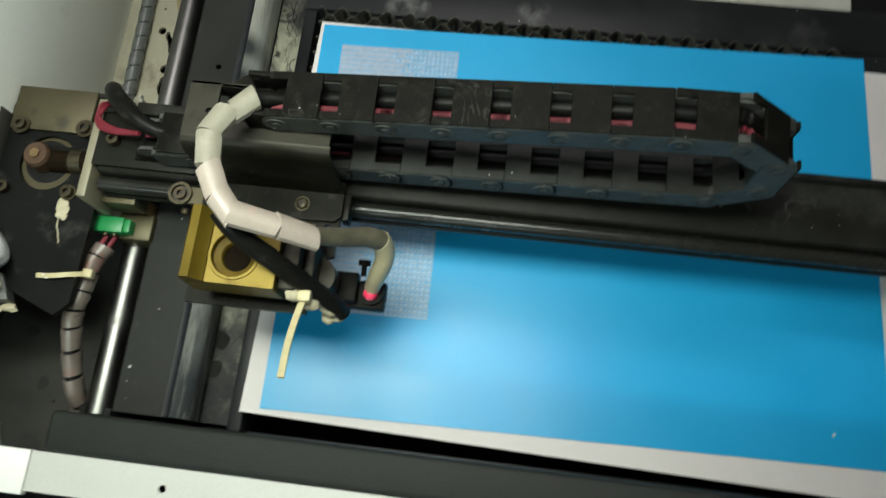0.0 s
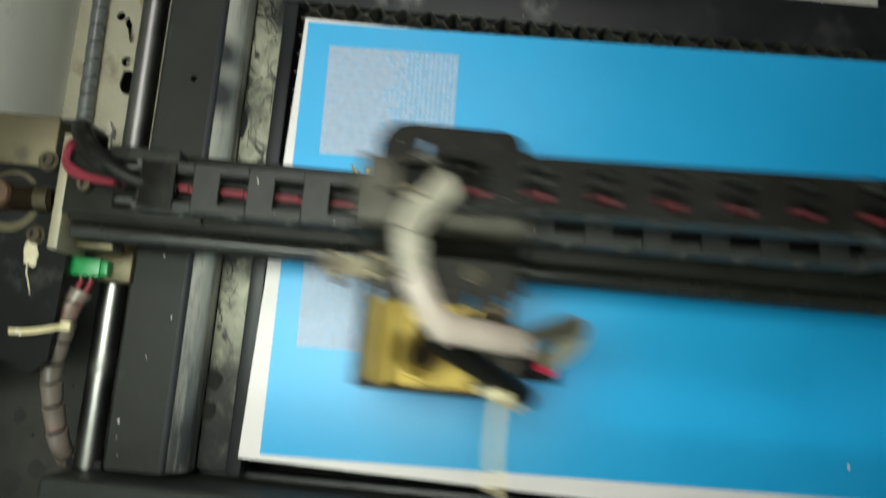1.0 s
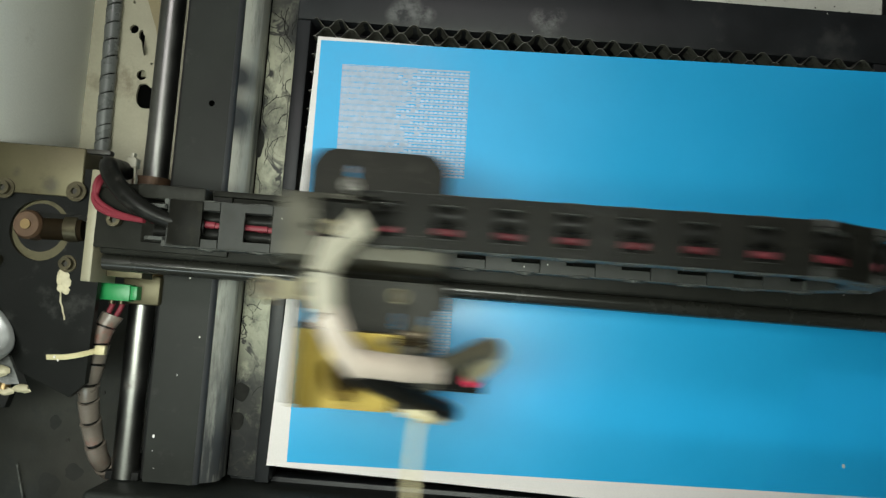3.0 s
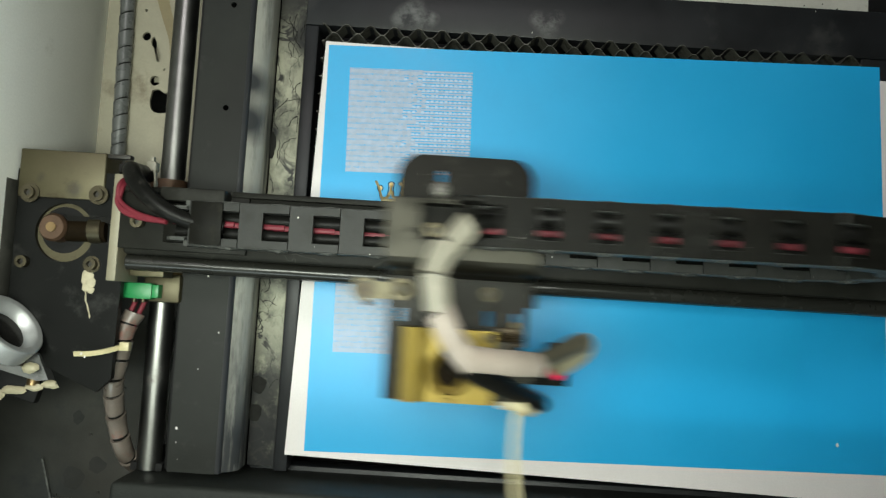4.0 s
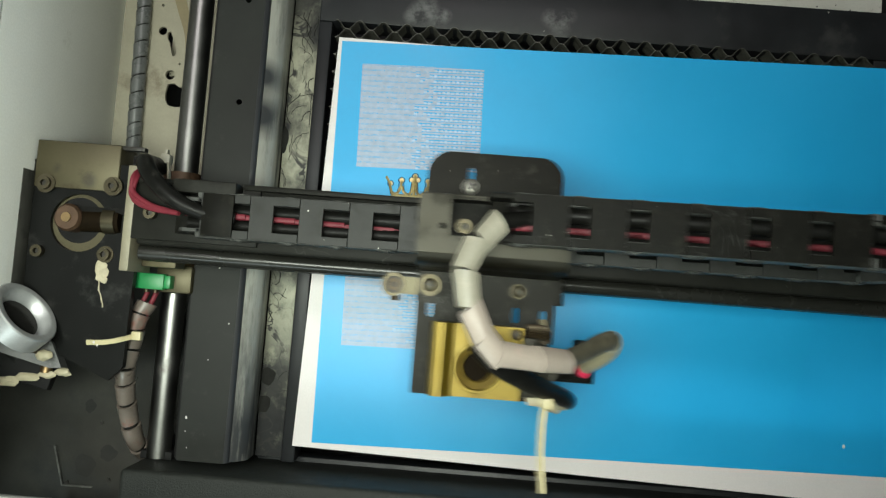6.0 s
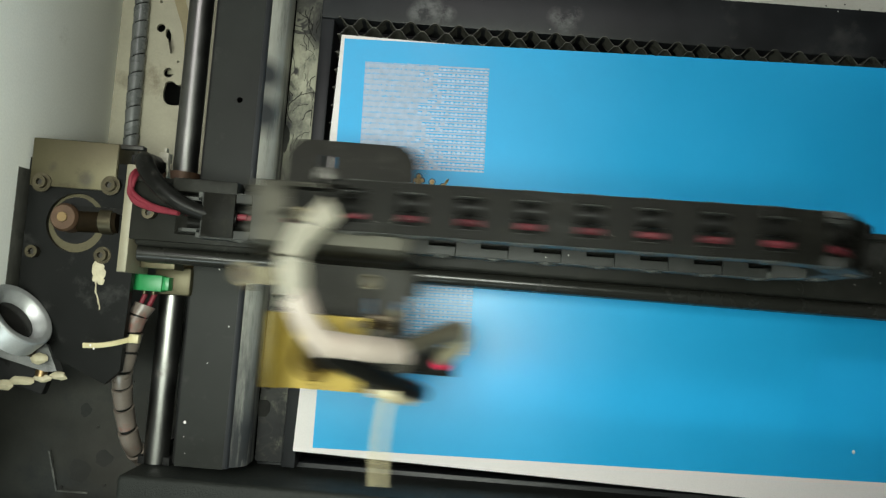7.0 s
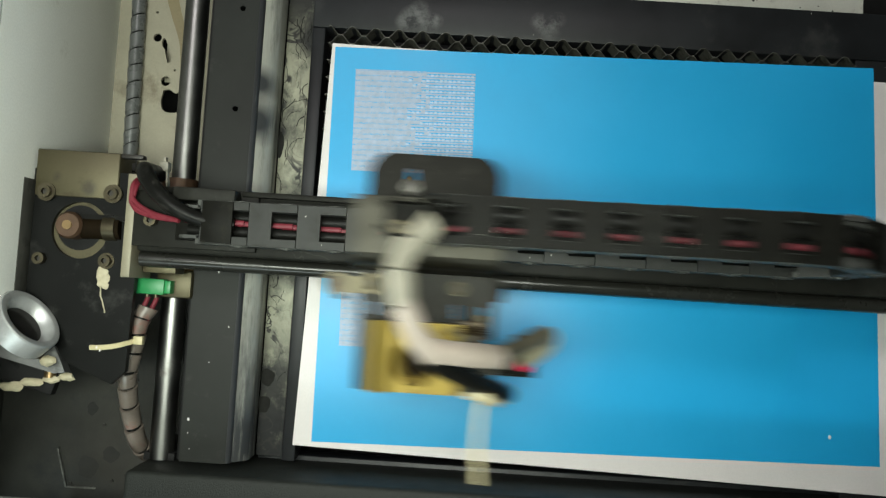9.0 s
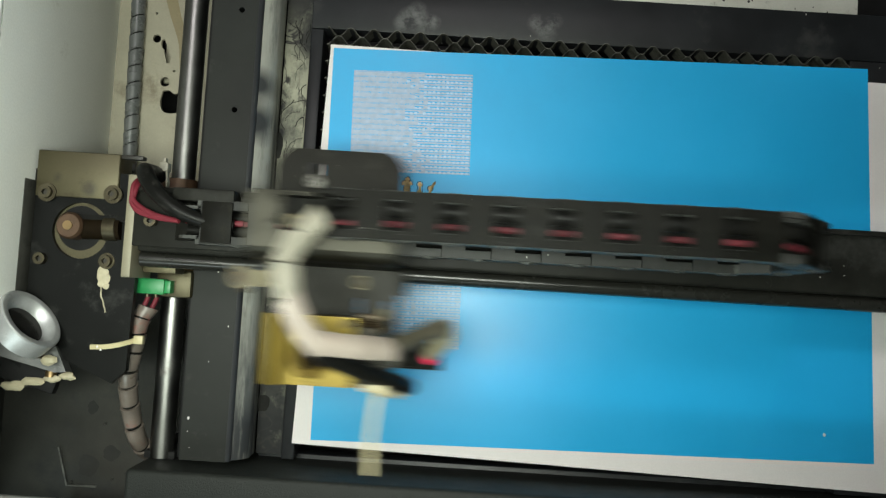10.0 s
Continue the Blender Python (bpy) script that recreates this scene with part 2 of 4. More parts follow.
M_CROWN = material("engraved_gold", (0.38, 0.30, 0.13), 0.4, 0.3, 0.6, 350, 1500, 0.05)
M_LIP = material("spattered_pale_lip", (0.55, 0.54, 0.49), 0.5, 0.1, 0.08, 40, 900, 0.06, (0.10, 0.09, 0.07), 0.08, 60)
M_PANEL = material("white_front_panel", (0.55, 0.55, 0.515), 0.4, 0.0, 0.03, 20, 900, 0.03)
M_ROOMWALL = material("room_wall_paint", (0.66, 0.66, 0.62), 0.8, 0.0, 0.05, 3, 200, 0.05)
M_ROOMFLOOR = material("room_floor_tile", (0.32, 0.30, 0.27), 0.5, 0.0, 0.1, 4, 200, 0.05)


# ---------------------------------------------------------------- mesh helpers (millimetres in, metres out)
MM = 0.001


def box(bm, x0, x1, y0, y1, z0, z1, bevel=0.0, seg=2):
    vs = bmesh.ops.create_cube(bm, size=1.0)["verts"]
    for v in vs:
        v.co = Vector(((x0 + x1) / 2 + v.co.x * (x1 - x0), (y0 + y1) / 2 + v.co.y * (y1 - y0), (z0 + z1) / 2 + v.co.z * (z1 - z0)))
    if bevel:
        edges = list({e for v in vs for e in v.link_edges})
        out = bmesh.ops.bevel(bm, geom=edges, offset=bevel, segments=seg, affect="EDGES", profile=0.5)
        vs = list({v for f in out["faces"] for v in f.verts} | {v for v in vs if v.is_valid})
    return vs


def rod(bm, p0, p1, r0, r1=None, seg=20, cap=True):
    p0, p1 = Vector(p0), Vector(p1)
    d = p1 - p0
    m = Matrix.Translation((p0 + p1) / 2) @ d.to_track_quat("Z", "Y").to_matrix().to_4x4()
    return bmesh.ops.create_cone(bm, cap_ends=cap, segments=seg, radius1=r0, radius2=r0 if r1 is None else r1, depth=d.length, matrix=m)["verts"]


def ball(bm, c, r, sx=1, sy=1, sz=1, sub=2):
    return bmesh.ops.create_icosphere(bm, subdivisions=sub, radius=r, matrix=Matrix.Translation(c) @ Matrix.Diagonal((sx, sy, sz, 1)))["verts"]


def curve_points(pts, per=8):
    """Smooth points through pts."""
    p = [Vector(q) for q in pts]
    p = [2 * p[0] - p[1]] + p + [2 * p[-1] - p[-2]]
    out = []
    for i in range(1, len(p) - 2):
        for k in range(per):
            u = k / per
            a, b, c, d = p[i - 1], p[i], p[i + 1], p[i + 2]
            out.append(0.5 * (2 * b + (c - a) * u + (2 * a - 5 * b + 4 * c - d) * u * u + (3 * b - a - 3 * c + d) * u ** 3))
    out.append(p[-2])
    return out


def sweep(bm, pts, radius, seg=14, flat=1.0, cap=True, slant=0.0, turn=0.0):
    """A tube along pts; radius is a number or a function of 0..1."""
    rings, up = [], Vector((0.13, 0.2, 1)).normalized()
    n = len(pts)
    for i, p in enumerate(pts):
        d = (pts[min(i + 1, n - 1)] - pts[max(i - 1, 0)]).normalized()
        side = d.cross(up)
        side = side.normalized() if side.length > 1e-4 else Vector((1, 0, 0))
        up = side.cross(d).normalized()
        r = radius(i / (n - 1)) if callable(radius) else radius
        rings.append([bm.verts.new(p + side * math.cos(a) * r + up * math.sin(a) * r * flat + d * slant * math.cos(a)) for a in (turn + 2 * math.pi * k / seg for k in range(seg))])
    for a, b in zip(rings, rings[1:]):
        for k in range(seg):
            bm.faces.new((a[k], a[(k + 1) % seg], b[(k + 1) % seg], b[k]))
    if cap:
        bm.faces.new(rings[0][::-1])
        bm.faces.new(rings[-1])


def ribbon(bm, pts, width, thick, across=Vector((1, 0, 0))):
    """A flat strap along pts."""
    rings = []
    n = len(pts)
    for i, p in enumerate(pts):
        d = (pts[min(i + 1, n - 1)] - pts[max(i - 1, 0)]).normalized()
        s = (across - d * across.dot(d)).normalized()
        u = s.cross(d)
        rings.append([bm.verts.new(p + s * a * width / 2 + u * b * thick / 2) for a, b in ((-1, -1), (1, -1), (1, 1), (-1, 1))])
    for a, b in zip(rings, rings[1:]):
        for k in range(4):
            bm.faces.new((a[k], a[(k + 1) % 4], b[(k + 1) % 4], b[k]))
    bm.faces.new(rings[0][::-1])
    bm.faces.new(rings[-1])


def round_rect(x0, x1, y0, y1, r, n=6):
    rs = r if isinstance(r, (tuple, list)) else (r,) * 4
    pts = []
    for (cx, cy, a0), q in zip(((x1, y1, 0), (x0, y1, 90), (x0, y0, 180), (x1, y0, 270)), rs):
        sx, sy = (1 if cx == x1 else -1), (1 if cy == y1 else -1)
        if q <= 0:
            pts.append((cx, cy))
            continue
        for k in range(n + 1):
            a = radians(a0 + 90 * k / n)
            pts.append((cx - sx * q + q * math.cos(a), cy - sy * q + q * math.sin(a)))
    return pts


def circle(cx, cy, r, n=20):
    return [(cx + r * math.cos(2 * math.pi * k / n), cy + r * math.sin(2 * math.pi * k / n)) for k in range(n)]


def plate(bm, outer, holes, z0, z1):
    """A flat plate with holes cut through it."""
    edges = []
    for loop in [outer, *holes]:
        vs = [bm.verts.new((x, y, z0)) for x, y in loop]
        edges += [bm.edges.new((a, b)) for a, b in zip(vs, vs[1:] + vs[:1])]
    made = bmesh.ops.triangle_fill(bm, use_beauty=True, use_dissolve=False, edges=edges)
    faces = [f for f in made["geom"] if isinstance(f, bmesh.types.BMFace)]
    up = bmesh.ops.extrude_face_region(bm, geom=faces)["geom"]
    for v in up:
        if isinstance(v, bmesh.types.BMVert):
            v.co.z = z1


def mesh_of(bm, name, mat, smooth=True, angle=38):
    bmesh.ops.recalc_face_normals(bm, faces=bm.faces)
    bmesh.ops.scale(bm, vec=(MM, MM, MM), verts=bm.verts)
    me = bpy.data.meshes.new(name)
    bm.to_mesh(me)
    bm.free()
    if mat:
        me.materials.append(mat)
    if smooth:
        me.shade_smooth()
        me.set_sharp_from_angle(angle=radians(angle))
    return me


def part(name, bm, mat, parent, label="", at=None, smooth=True):
    ob = new(name, mesh_of(bm, name, mat, smooth))
    ob.parent = parent
    if at is not None:
        ob.matrix_basis = at
    return tagged(ob, label) if label else ob


def thing(name, label, category, group="", kind="", at=(0, 0, 0)):
    ob = new(name)
    ob.empty_display_size = 0.01
    ob.matrix_basis = pose(at[0] * MM, at[1] * MM, at[2] * MM)
    return tagged(ob, label, category, group, kind)


def solid(name, bm, mat, label, category, group="", kind="", smooth=True):
    return tagged(new(name, mesh_of(bm, name, mat, smooth)), label, category, group, kind)


def B():
    return bmesh.new()


# ---------------------------------------------------------------- the room and the cabinet
def room():
    for name, dims, mat, label in (
            ("room_floor", (-2500, 2700, -2500, 2700, -110, -94.2), M_ROOMFLOOR, "plain tiled workshop floor"),
            ("ceiling", (-2500, 2700, -2500, 2700, 1720, 1740), M_ROOMWALL, "plain painted ceiling"),
            ("room_wall_north", (-2500, 2700, 2700, 2760, -94, 1720), M_ROOMWALL, "plain painted room wall"),
            ("room_wall_west", (-2560, -2500, -2500, 2700, -94, 1720), M_ROOMWALL, "plain painted room wall"),
            ("room_wall_east", (2700, 2760, -2500, 2700, -94, 1720), M_ROOMWALL, "plain painted room wall"),
            ("room_wall_south", (-2500, 2700, -2560, -2500, -94, 1720), M_ROOMWALL, "plain painted room wall")):
        bm = B()
        box(bm, *dims)
        solid(name, bm, mat, label, "room", kind="structure", smooth=False)


def cabinet():
    # side wall with a folded flange on top
    bm = B()
    box(bm, -144, -140, 64, 420, -48, 80, 0.6)
    box(bm, -420, -140, -60, 420, 80.5, 83, 0.8)
    solid("wall_west", bm, M_WALL, "white painted sheet metal side wall of the engraver", "cabinet wall", kind="structure")
    # Front wall and floor are dark panels; part of that darkness is painted shade
    bm = B()
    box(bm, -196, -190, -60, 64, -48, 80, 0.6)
    solid("wall_west_front", bm, M_DARKPAN, "dark inner side wall, shade put into its colour", "cabinet wall", kind="structure")
    # Unseen wall, coloured dark to keep bounce light off the right side
    bm = B()
    box(bm, 440, 444, -60, 420, -90, 80)
    solid("wall_east", bm, M_PAN, "unseen side wall, dark to cut bounce light", "cabinet wall", kind="structure")
    bm = B()
    box(bm, -140, 440, 416, 420, -90, 80)
    solid("wall_north", bm, M_WALL, "white painted sheet metal rear wall", "cabinet wall", kind="structure")
    bm = B()
    box(bm, -140, 440, -60, 416, -94, -90)
    solid("floor", bm, M_PAN, "black sheet metal pan under the bed", "cabinet floor", kind="structure")
    # trough floor beside the bed: a plate with punched holes
    bm = B()
    key = [(-113, 224), (-111.5, 224.5), (-110.2, 221.5), (-108.6, 219.5), (-108.4, 216.5), (-106.6, 213.8), (-107.4, 210.2), (-109.2, 209.8), (-110.4, 214),
           (-111.6, 218.2), (-113, 219.6), (-113.3, 221.6)]
    blob = [tuple(q[:2]) for q in curve_points([(x, y, 0) for x, y in (
           (-110.2, 193), (-106.5, 193.6), (-103, 191.6), (-99.2, 193.2), (-96.6, 191), (-98.6, 188.4), (-97.4, 185.2), (-99, 181.4), (-104, 179.6), (-109.3, 180.8), (-111.2, 186), (-110.2, 193))], 4)][:-1]
    plate(bm, [(-140, 95), (-64, 95), (-64, 416), (-140, 416)], [key, blob, circle(-109.3, 198.6, 2.9), circle(-104.3, 205.4, 0.7), circle(-116.2, 224.6, 2.5), circle(-117.6, 240, 0.8), circle(-107.5, 246, 0.8)], -47, -45)
    solid("trough_floor", bm, M_TROUGH, "dusty beige sheet metal floor with punched holes", "cabinet floor", kind="structure", smooth=False)
    bm = B()
    box(bm, -113.2, -103.5, 200, 229, -56, -54)
    solid("under_plate", bm, M_TROUGH, "dusty beige plate under the punched slot", "cabinet floor", kind="structure")
    bm = B()
    ribbon(bm, curve_points([(-109.5, 262, -44.85), (-107.2, 247, -44.85), (-104.5, 236, -44.85), (-100.0, 222, -44.85), (-97.6, 206, -44.85)]), 5.5, 0.2)
    for v in bm.verts:
        v.co.x += (v.co.x + 103) * 0.012 * (v.co.y - 225)
    solid("tape_strip", bm, M_TAN, "yellowed tape stuck to the trough floor", "tape", kind="structure", smooth=False)
    bm = B()
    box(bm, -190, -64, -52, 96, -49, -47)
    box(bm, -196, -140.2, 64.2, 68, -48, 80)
    solid("trough_floor_front", bm, M_DARKPAN, "dark sheet metal floor, shade put into its colour", "cabinet floor", kind="structure")
    bm = B()
    box(bm, -148, -131, -44.2, -43.3, -46.9, -45.4, 0.2)
    for v in box(bm, -148.6, -147.6, -44, -22, -46.9, -45.0, 0.2):
        v.co.x -= (v.co.y + 44) * 0.3
    solid("floor_seam", bm, M_SEAM, "raised pale seam of folded sheet metal", "seam", kind="structure")
    bm = B()
    for x, y in ((-146, -42), (-122, -39), (-129, -7), (-114, -35), (-112, 20)):
        rod(bm, (x, y, -47), (x, y, -46), 1.0, seg=10)
    solid("floor_bolt", bm, M_SOCKET, "small dark bolts in the dark floor", "bolt", kind="structure")
    bm = B()
    for x, y, r, q in ((-137, -32, 6.0, 1.1), (-124, -24, 5.0, 0.9), (-137, 2, 3.2, 1.2), (-150, 30, 4.0, 0.8)):
        n = 24
        bm.faces.new([bm.verts.new((x + r * (1 + 0.12 * math.sin(3 * a + x) + 0.07 * math.sin(7 * a)) * math.cos(a),
                                    y + r * q * (1 + 0.1 * math.sin(4 * a + y)) * math.sin(a), -46.9)) for a in (2 * math.pi * k / n for k in range(n))])
    solid("oil_blot", bm, M_OIL, "dark oily blots soaked into the dark floor", "stain", kind="structure")
    # front: powder-coated bar and white top panel
    bm = B()
    box(bm, -85, 436, -32.0, -13.4, -40, 35.5, 2.6, 3)
    solid("front_bar", bm, M_FRONT, "dark grey textured powder-coated front bar", "bar", kind="structure")
    bm = B()
    plate(bm, round_rect(-90, 436, -50, -32.4, 0.8), [circle(-27.7, -41.6, 1.7)], 31.5, 33)
    box(bm, -89.5, 436, -50, -48.4, -60, 31.6)
    solid("front_panel", bm, M_PANEL, "glossy white front panel with a small round hole", "panel", kind="structure")
    bm = B()
    box(bm, -420, -91.2, -52, -32.2, 27, 32.2, 0.8)
    solid("side_panel", bm, M_WALL, "off-white side panel butting the front panel", "panel", kind="structure")
    bm = B()
    box(bm, -146, 440, -60, -52.2, -90, 13.5)
    solid("wall_south", bm, M_PAN, "dark inner front wall", "cabinet wall", kind="structure")


def bed():
    # main side rail, its worn inner face and the grimy ledge
    bm = B()
    holes = [circle(-48.7, y, 1.5, 14) for y in (171, 224, 277)]
    plate(bm, [(-63.5, -10.5), (-40, -10.5), (-40, 416), (-63.5, 416)], holes, 18.2, 20)
    box(bm, -63.5, -61.5, -10.5, 416, -44, 18.2)
    box(bm, -61.5, -41.5, -10.5, -9, -44, 18.2)
    solid("side_rail", bm, M_RAIL, "dark grey painted steel rail with round holes", "rail", kind="structure", smooth=False)
    # Edge strip coloured black in place of the shade between rail and rod
    bm = B()
    box(bm, -65.6, -63.6, -10, 416, 2, 17.4, 0.5)
    solid("rail_edge", bm, M_PAN, "black edge strip standing in for the shaded gap by the rod", "trim", kind="structure")
    bm = B()
    prof = [(-39.95, 19.95), (-38.9, 19.6), (-38.1, 18.8), (-37.7, 17.6), (-37.7, 14), (-39.95, 14)]
    a = [bm.verts.new((x, -10.3, z)) for x, z in prof]
    b = [bm.verts.new((x, 416, z)) for x, z in prof]
    for k in range(len(prof)):
        bm.faces.new((a[k], a[(k + 1) % len(prof)], b[(k + 1) % len(prof)], b[k]))
    bm.faces.new(a[::-1]); bm.faces.new(b)
    solid("rail_lip", bm, M_LIPEDGE, "rubbed rounded edge of the rail", "trim", kind="structure")
    bm = B()
    prof = [(-37.6, 17.0), (-35.6, 15.4), (-33.0, 12.6), (-31.2, 9.6), (-30.7, 7.4), (-30.9, -6), (-34, -6), (-37.6, 13.5)]
    a = [bm.verts.new((x, -10, z)) for x, z in prof]
    b = [bm.verts.new((x, 416, z)) for x, z in prof]
    for k in range(len(prof)):
        bm.faces.new((a[k], a[(k + 1) % len(prof)], b[(k + 1) % len(prof)], b[k]))
    bm.faces.new(a[::-1]); bm.faces.new(b)
    solid("rail_skirt", bm, M_SLOPE, "worn pale metal skirt sloping off the rail, front shade in its colour", "trim", kind="structure")
    bm = B()
    box(bm, -30.2, -16.2, -10, 250, -8, -5.5, 0.4)
    solid("bed_ledge", bm, M_LEDGE, "grimy pale ledge smeared with black soot, front shade in its colour", "ledge", kind="structure")
    bm = B()
    box(bm, -16.1, -9.2, -12, 224, -24, -4.6, 0.5)
    box(bm, -16.1, 332, 224, 250, -24, -3.2, 0.8)
    box(bm, 281, 332, -12, 224, -24, -3.4, 0.8)
    box(bm, -31, 332, -30, -11, -30, -16, 0.5)
    solid("bed_frame", bm, M_BED, "smudged black steel frame round the honeycomb bed", "bed frame", kind="structure")
    bm = B()
    box(bm, 60, 287, 250.6, 300, -14, -9, 0.6)
    solid("rear_lip", bm, M_LIP, "pale sheet metal lip spattered with black specks", "lip", kind="structure")
    bm = B()
    for x, y, r in ((226, 255.6, 0.75), (228, 256.2, 0.5), (212, 255.4, 0.7), (252, 253, 0.4), (270, 252.2, 0.45), (262, 254.5, 0.4), (198, 256, 0.5)):
        rod(bm, (x, y, -9.2), (x, y, -8.85), r, seg=9)
    solid("soot_spots", bm, M_SOCKET, "small black soot spots on the pale lip", "spots", kind="structure")
    # soot blots on the ledge
    bm = B()
    for x, y, r, s in ((-27.0, 31.5, 4.0, 1.15), (-28.0, 17.0, 3.6, 1.3), (-29.6, 158, 2.2, 3.2), (-28.5, 96, 1.8, 1.6)):
        n = 22
        vs = [bm.verts.new((x + r * (1 + 0.10 * math.sin(3 * a) + 0.06 * math.sin(7 * a + x)) * math.cos(a),
                            y + r * s * (1 + 0.08 * math.sin(4 * a + y)) * math.sin(a), -5.3)) for a in (2 * math.pi * k / n for k in range(n))]
        bm.faces.new(vs)
    solid("soot_blot", bm, M_BLOT, "dark oily soot blots on the ledge", "stain", kind="structure")
    # fine dark cracks in the grime of the ledge
    rng = random.Random(11)
    bm = B()
    for k in range(30):
        x, y = rng.uniform(-28.5, -18), rng.uniform(132, 222) if k < 22 else rng.uniform(25, 90)
        a = radians(rng.choice((90, 90, 95, 80, 60, 125, 20)) + rng.uniform(-15, 15))
        w = rng.uniform(0.08, 0.22)
        pts = []
        for _ in range(rng.randint(6, 20)):
            pts.append(Vector((x, y, -5.42)))
            a += rng.uniform(-0.55, 0.55)
            x, y = min(-17, max(-29.6, x + 1.2 * math.cos(a))), y + 1.2 * math.sin(a)
        ribbon(bm, pts, w * 2, 0.1, Vector((math.sin(a), -math.cos(a), 0)) if abs(math.sin(a)) > 0.5 else Vector((0, 1, 0)))
    solid("soot_cracks", bm, M_BLOT, "fine dark cracks in the grime", "stain", kind="stuff", smooth=False)
    # loose crumbs of scrap
    bm = B()
    for x, y, z, r in ((-60.1, 10.8, 20.3, 0.7), (-60.0, 4.0, 20.2, 0.25), (-52, 40, 20.2, 0.3), (-58.6, -4, 20.2, 0.22), (-100.5, 46, 42.6, 0.6), (-98.8, 44.6, 42.6, 0.5), (273, 20, 0.75, 0.9)):
        ball(bm, (x, y, z), r, 1, 1.3, 0.6, 1)
    solid("scrap_crumbs", bm, M_WHITE, "tiny white crumbs of scrap material", "crumbs", kind="stuff")


def honeycomb():
    """Corrugated strips set back to back."""
    comb = thing("honeycomb_bed", "dull steel honeycomb of wavy strips under the sheets", "honeycomb bed")
    period, amp, depth, gap = 12.75, 2.3, 15.0, 4.75
    meshes = []
    for shift in (0, 1):
        bm = B()
        prev = None
        n = 18
        count = int(287 / period * n)
        for k in range(count + 1):
            x = -6.5 + k * period / n
            ph = 2 * math.pi * k / n + math.pi * shift
            c = math.cos(ph)
            y = amp * max(-1, min(1, 1.12 * c))
            col = [bm.verts.new((x, y + o, z)) for o, z in ((-0.13, -0.6), (0.13, -0.6), (0.13, -depth), (-0.13, -depth))]
            if prev:
                for j in range(4):
                    bm.faces.new((prev[j], prev[(j + 1) % 4], col[(j + 1) % 4], col[j]))
            prev = col
        meshes.append(mesh_of(bm, "strip", M_COMB, True, 70))
    rows = int(212 / (gap))
    for r in range(rows):
        ob = new("strip", meshes[r % 2])
        ob.parent = comb
        ob.matrix_basis = pose(0, (222.0 - r * gap) * MM, 0)


def sheets():
    bm = B()
    plate(bm, [(-10, -2.5), (330, -9.5), (335, 211), (-4, 214.5)], [], -0.55, -0.15)
    solid("white_sheet", bm, M_WHITE, "plain white sheet lying on the honeycomb", "sheet", smooth=False)
    blue = thing("blue_sheet", "glossy blue coated sheet with engraved marks, lying on the white sheet", "sheet")
    bm = B()
    plate(bm, [(0, 0), (300, 6.2), (289, 218.6), (-2.2, 212.4)], [], 0.0, 0.5)
    part("sheet", bm, M_BLUE, blue, smooth=False)
    # two blocks of engraved rows: long pale dashes that break into separate marks towards one side
    rng = random.Random(4)

    def engrave(bm, y0, xa, xb, ya, yb, z=0.56):
        t = math.sin(radians(1.35))
        bm.faces.new([bm.verts.new((11 + x - y * t, y0 + y + x * t, z)) for x, y in ((xa, ya), (xb, ya), (xb, yb), (xa, yb))])
    for y0, y1 in ((145.6, 201.0), (51.4, 106.8)):
        fine, bold = B(), B()
        rows, cols = 19, 27
        pitch, step = (y1 - y0) / rows, 65.0 / cols
        for r in range(rows):
            yb = r * pitch
            for c in range(cols):
                x, u = c * step, c / cols
                if u < 0.40 + 0.24 * rng.random():
                    engrave(fine, y0, x, x + step * 1.0, yb, yb + pitch * rng.uniform(0.74, 0.80))
                    engrave(fine, y0, x, x + step * rng.uniform(0.85, 0.99), yb + pitch * 0.82, yb + pitch * rng.uniform(0.94, 0.99))
                    if rng.random() < 0.8 * max(0, u - 0.22):
                        engrave(bold, y0, x + 0.3, x + step * 0.6, yb + pitch * 0.51, yb + pitch * 0.61, 0.62)
                else:
                    w = step * rng.uniform(0.58, 0.70)
                    engrave(bold, y0, x, x + w, yb, yb + pitch * rng.uniform(0.36, 0.5), 0.62)
                    engrave(fine, y0, x, x + step * 1.0, yb + pitch * 0.56, yb + pitch * 0.88)
                    engrave(fine, y0, x + w, x + step, yb, yb + pitch * 0.3)
        for bm, mat in ((fine, M_ENGRAVE2), (bold, M_ENGRAVE)):
            tagged(part("engraved_texture", bm, mat, blue, "rows of tiny pale engraved marks", smooth=False), kind="stuff")
    # crown: a barred band, scallops between the stems, beaded heads and two outer spikes
    gold, line = B(), B()

    def at_crown(x, y, z=0.5):
        return (42.6 + 1.2 * x, 131.0 + 1.12 * y + 0.03 * x, z)

    def stroke(pts, r):
        for p, q in zip(pts, pts[1:]):
            rod(gold, at_crown(*p), at_crown(*q), r, seg=6)
    for y in (-4.2, -1.0, 1.0):
        stroke([(-9.6, y), (9.6, y)], 0.75)
    for x in (-9.4, -5.4, -1.2, 1.2, 5.4, 9.4):
        stroke([(x, -4.2), (x, 1.0)], 0.7)
    for s in (-1, 1):
        stroke([(s * 9.4, 1.0), (s * 10.4, 4.2), (s * 11.2, 7.0), (s * 12.6, 9.6)], 0.75)
        stroke([(s * 9.9, 2.2), (s * 8.2, 1.5), (s * 6.8, 2.6), (s * 5.9, 5.4), (s * 5.8, 8.0)], 0.8)
        stroke([(s * 5.6, 5.4), (s * 4.6, 2.6), (s * 2.6, 1.3), (s * 1.0, 2.8), (s * 0.5, 8.0)], 0.8)
    stroke([(0, 1.0), (0, 11.0)], 0.9)
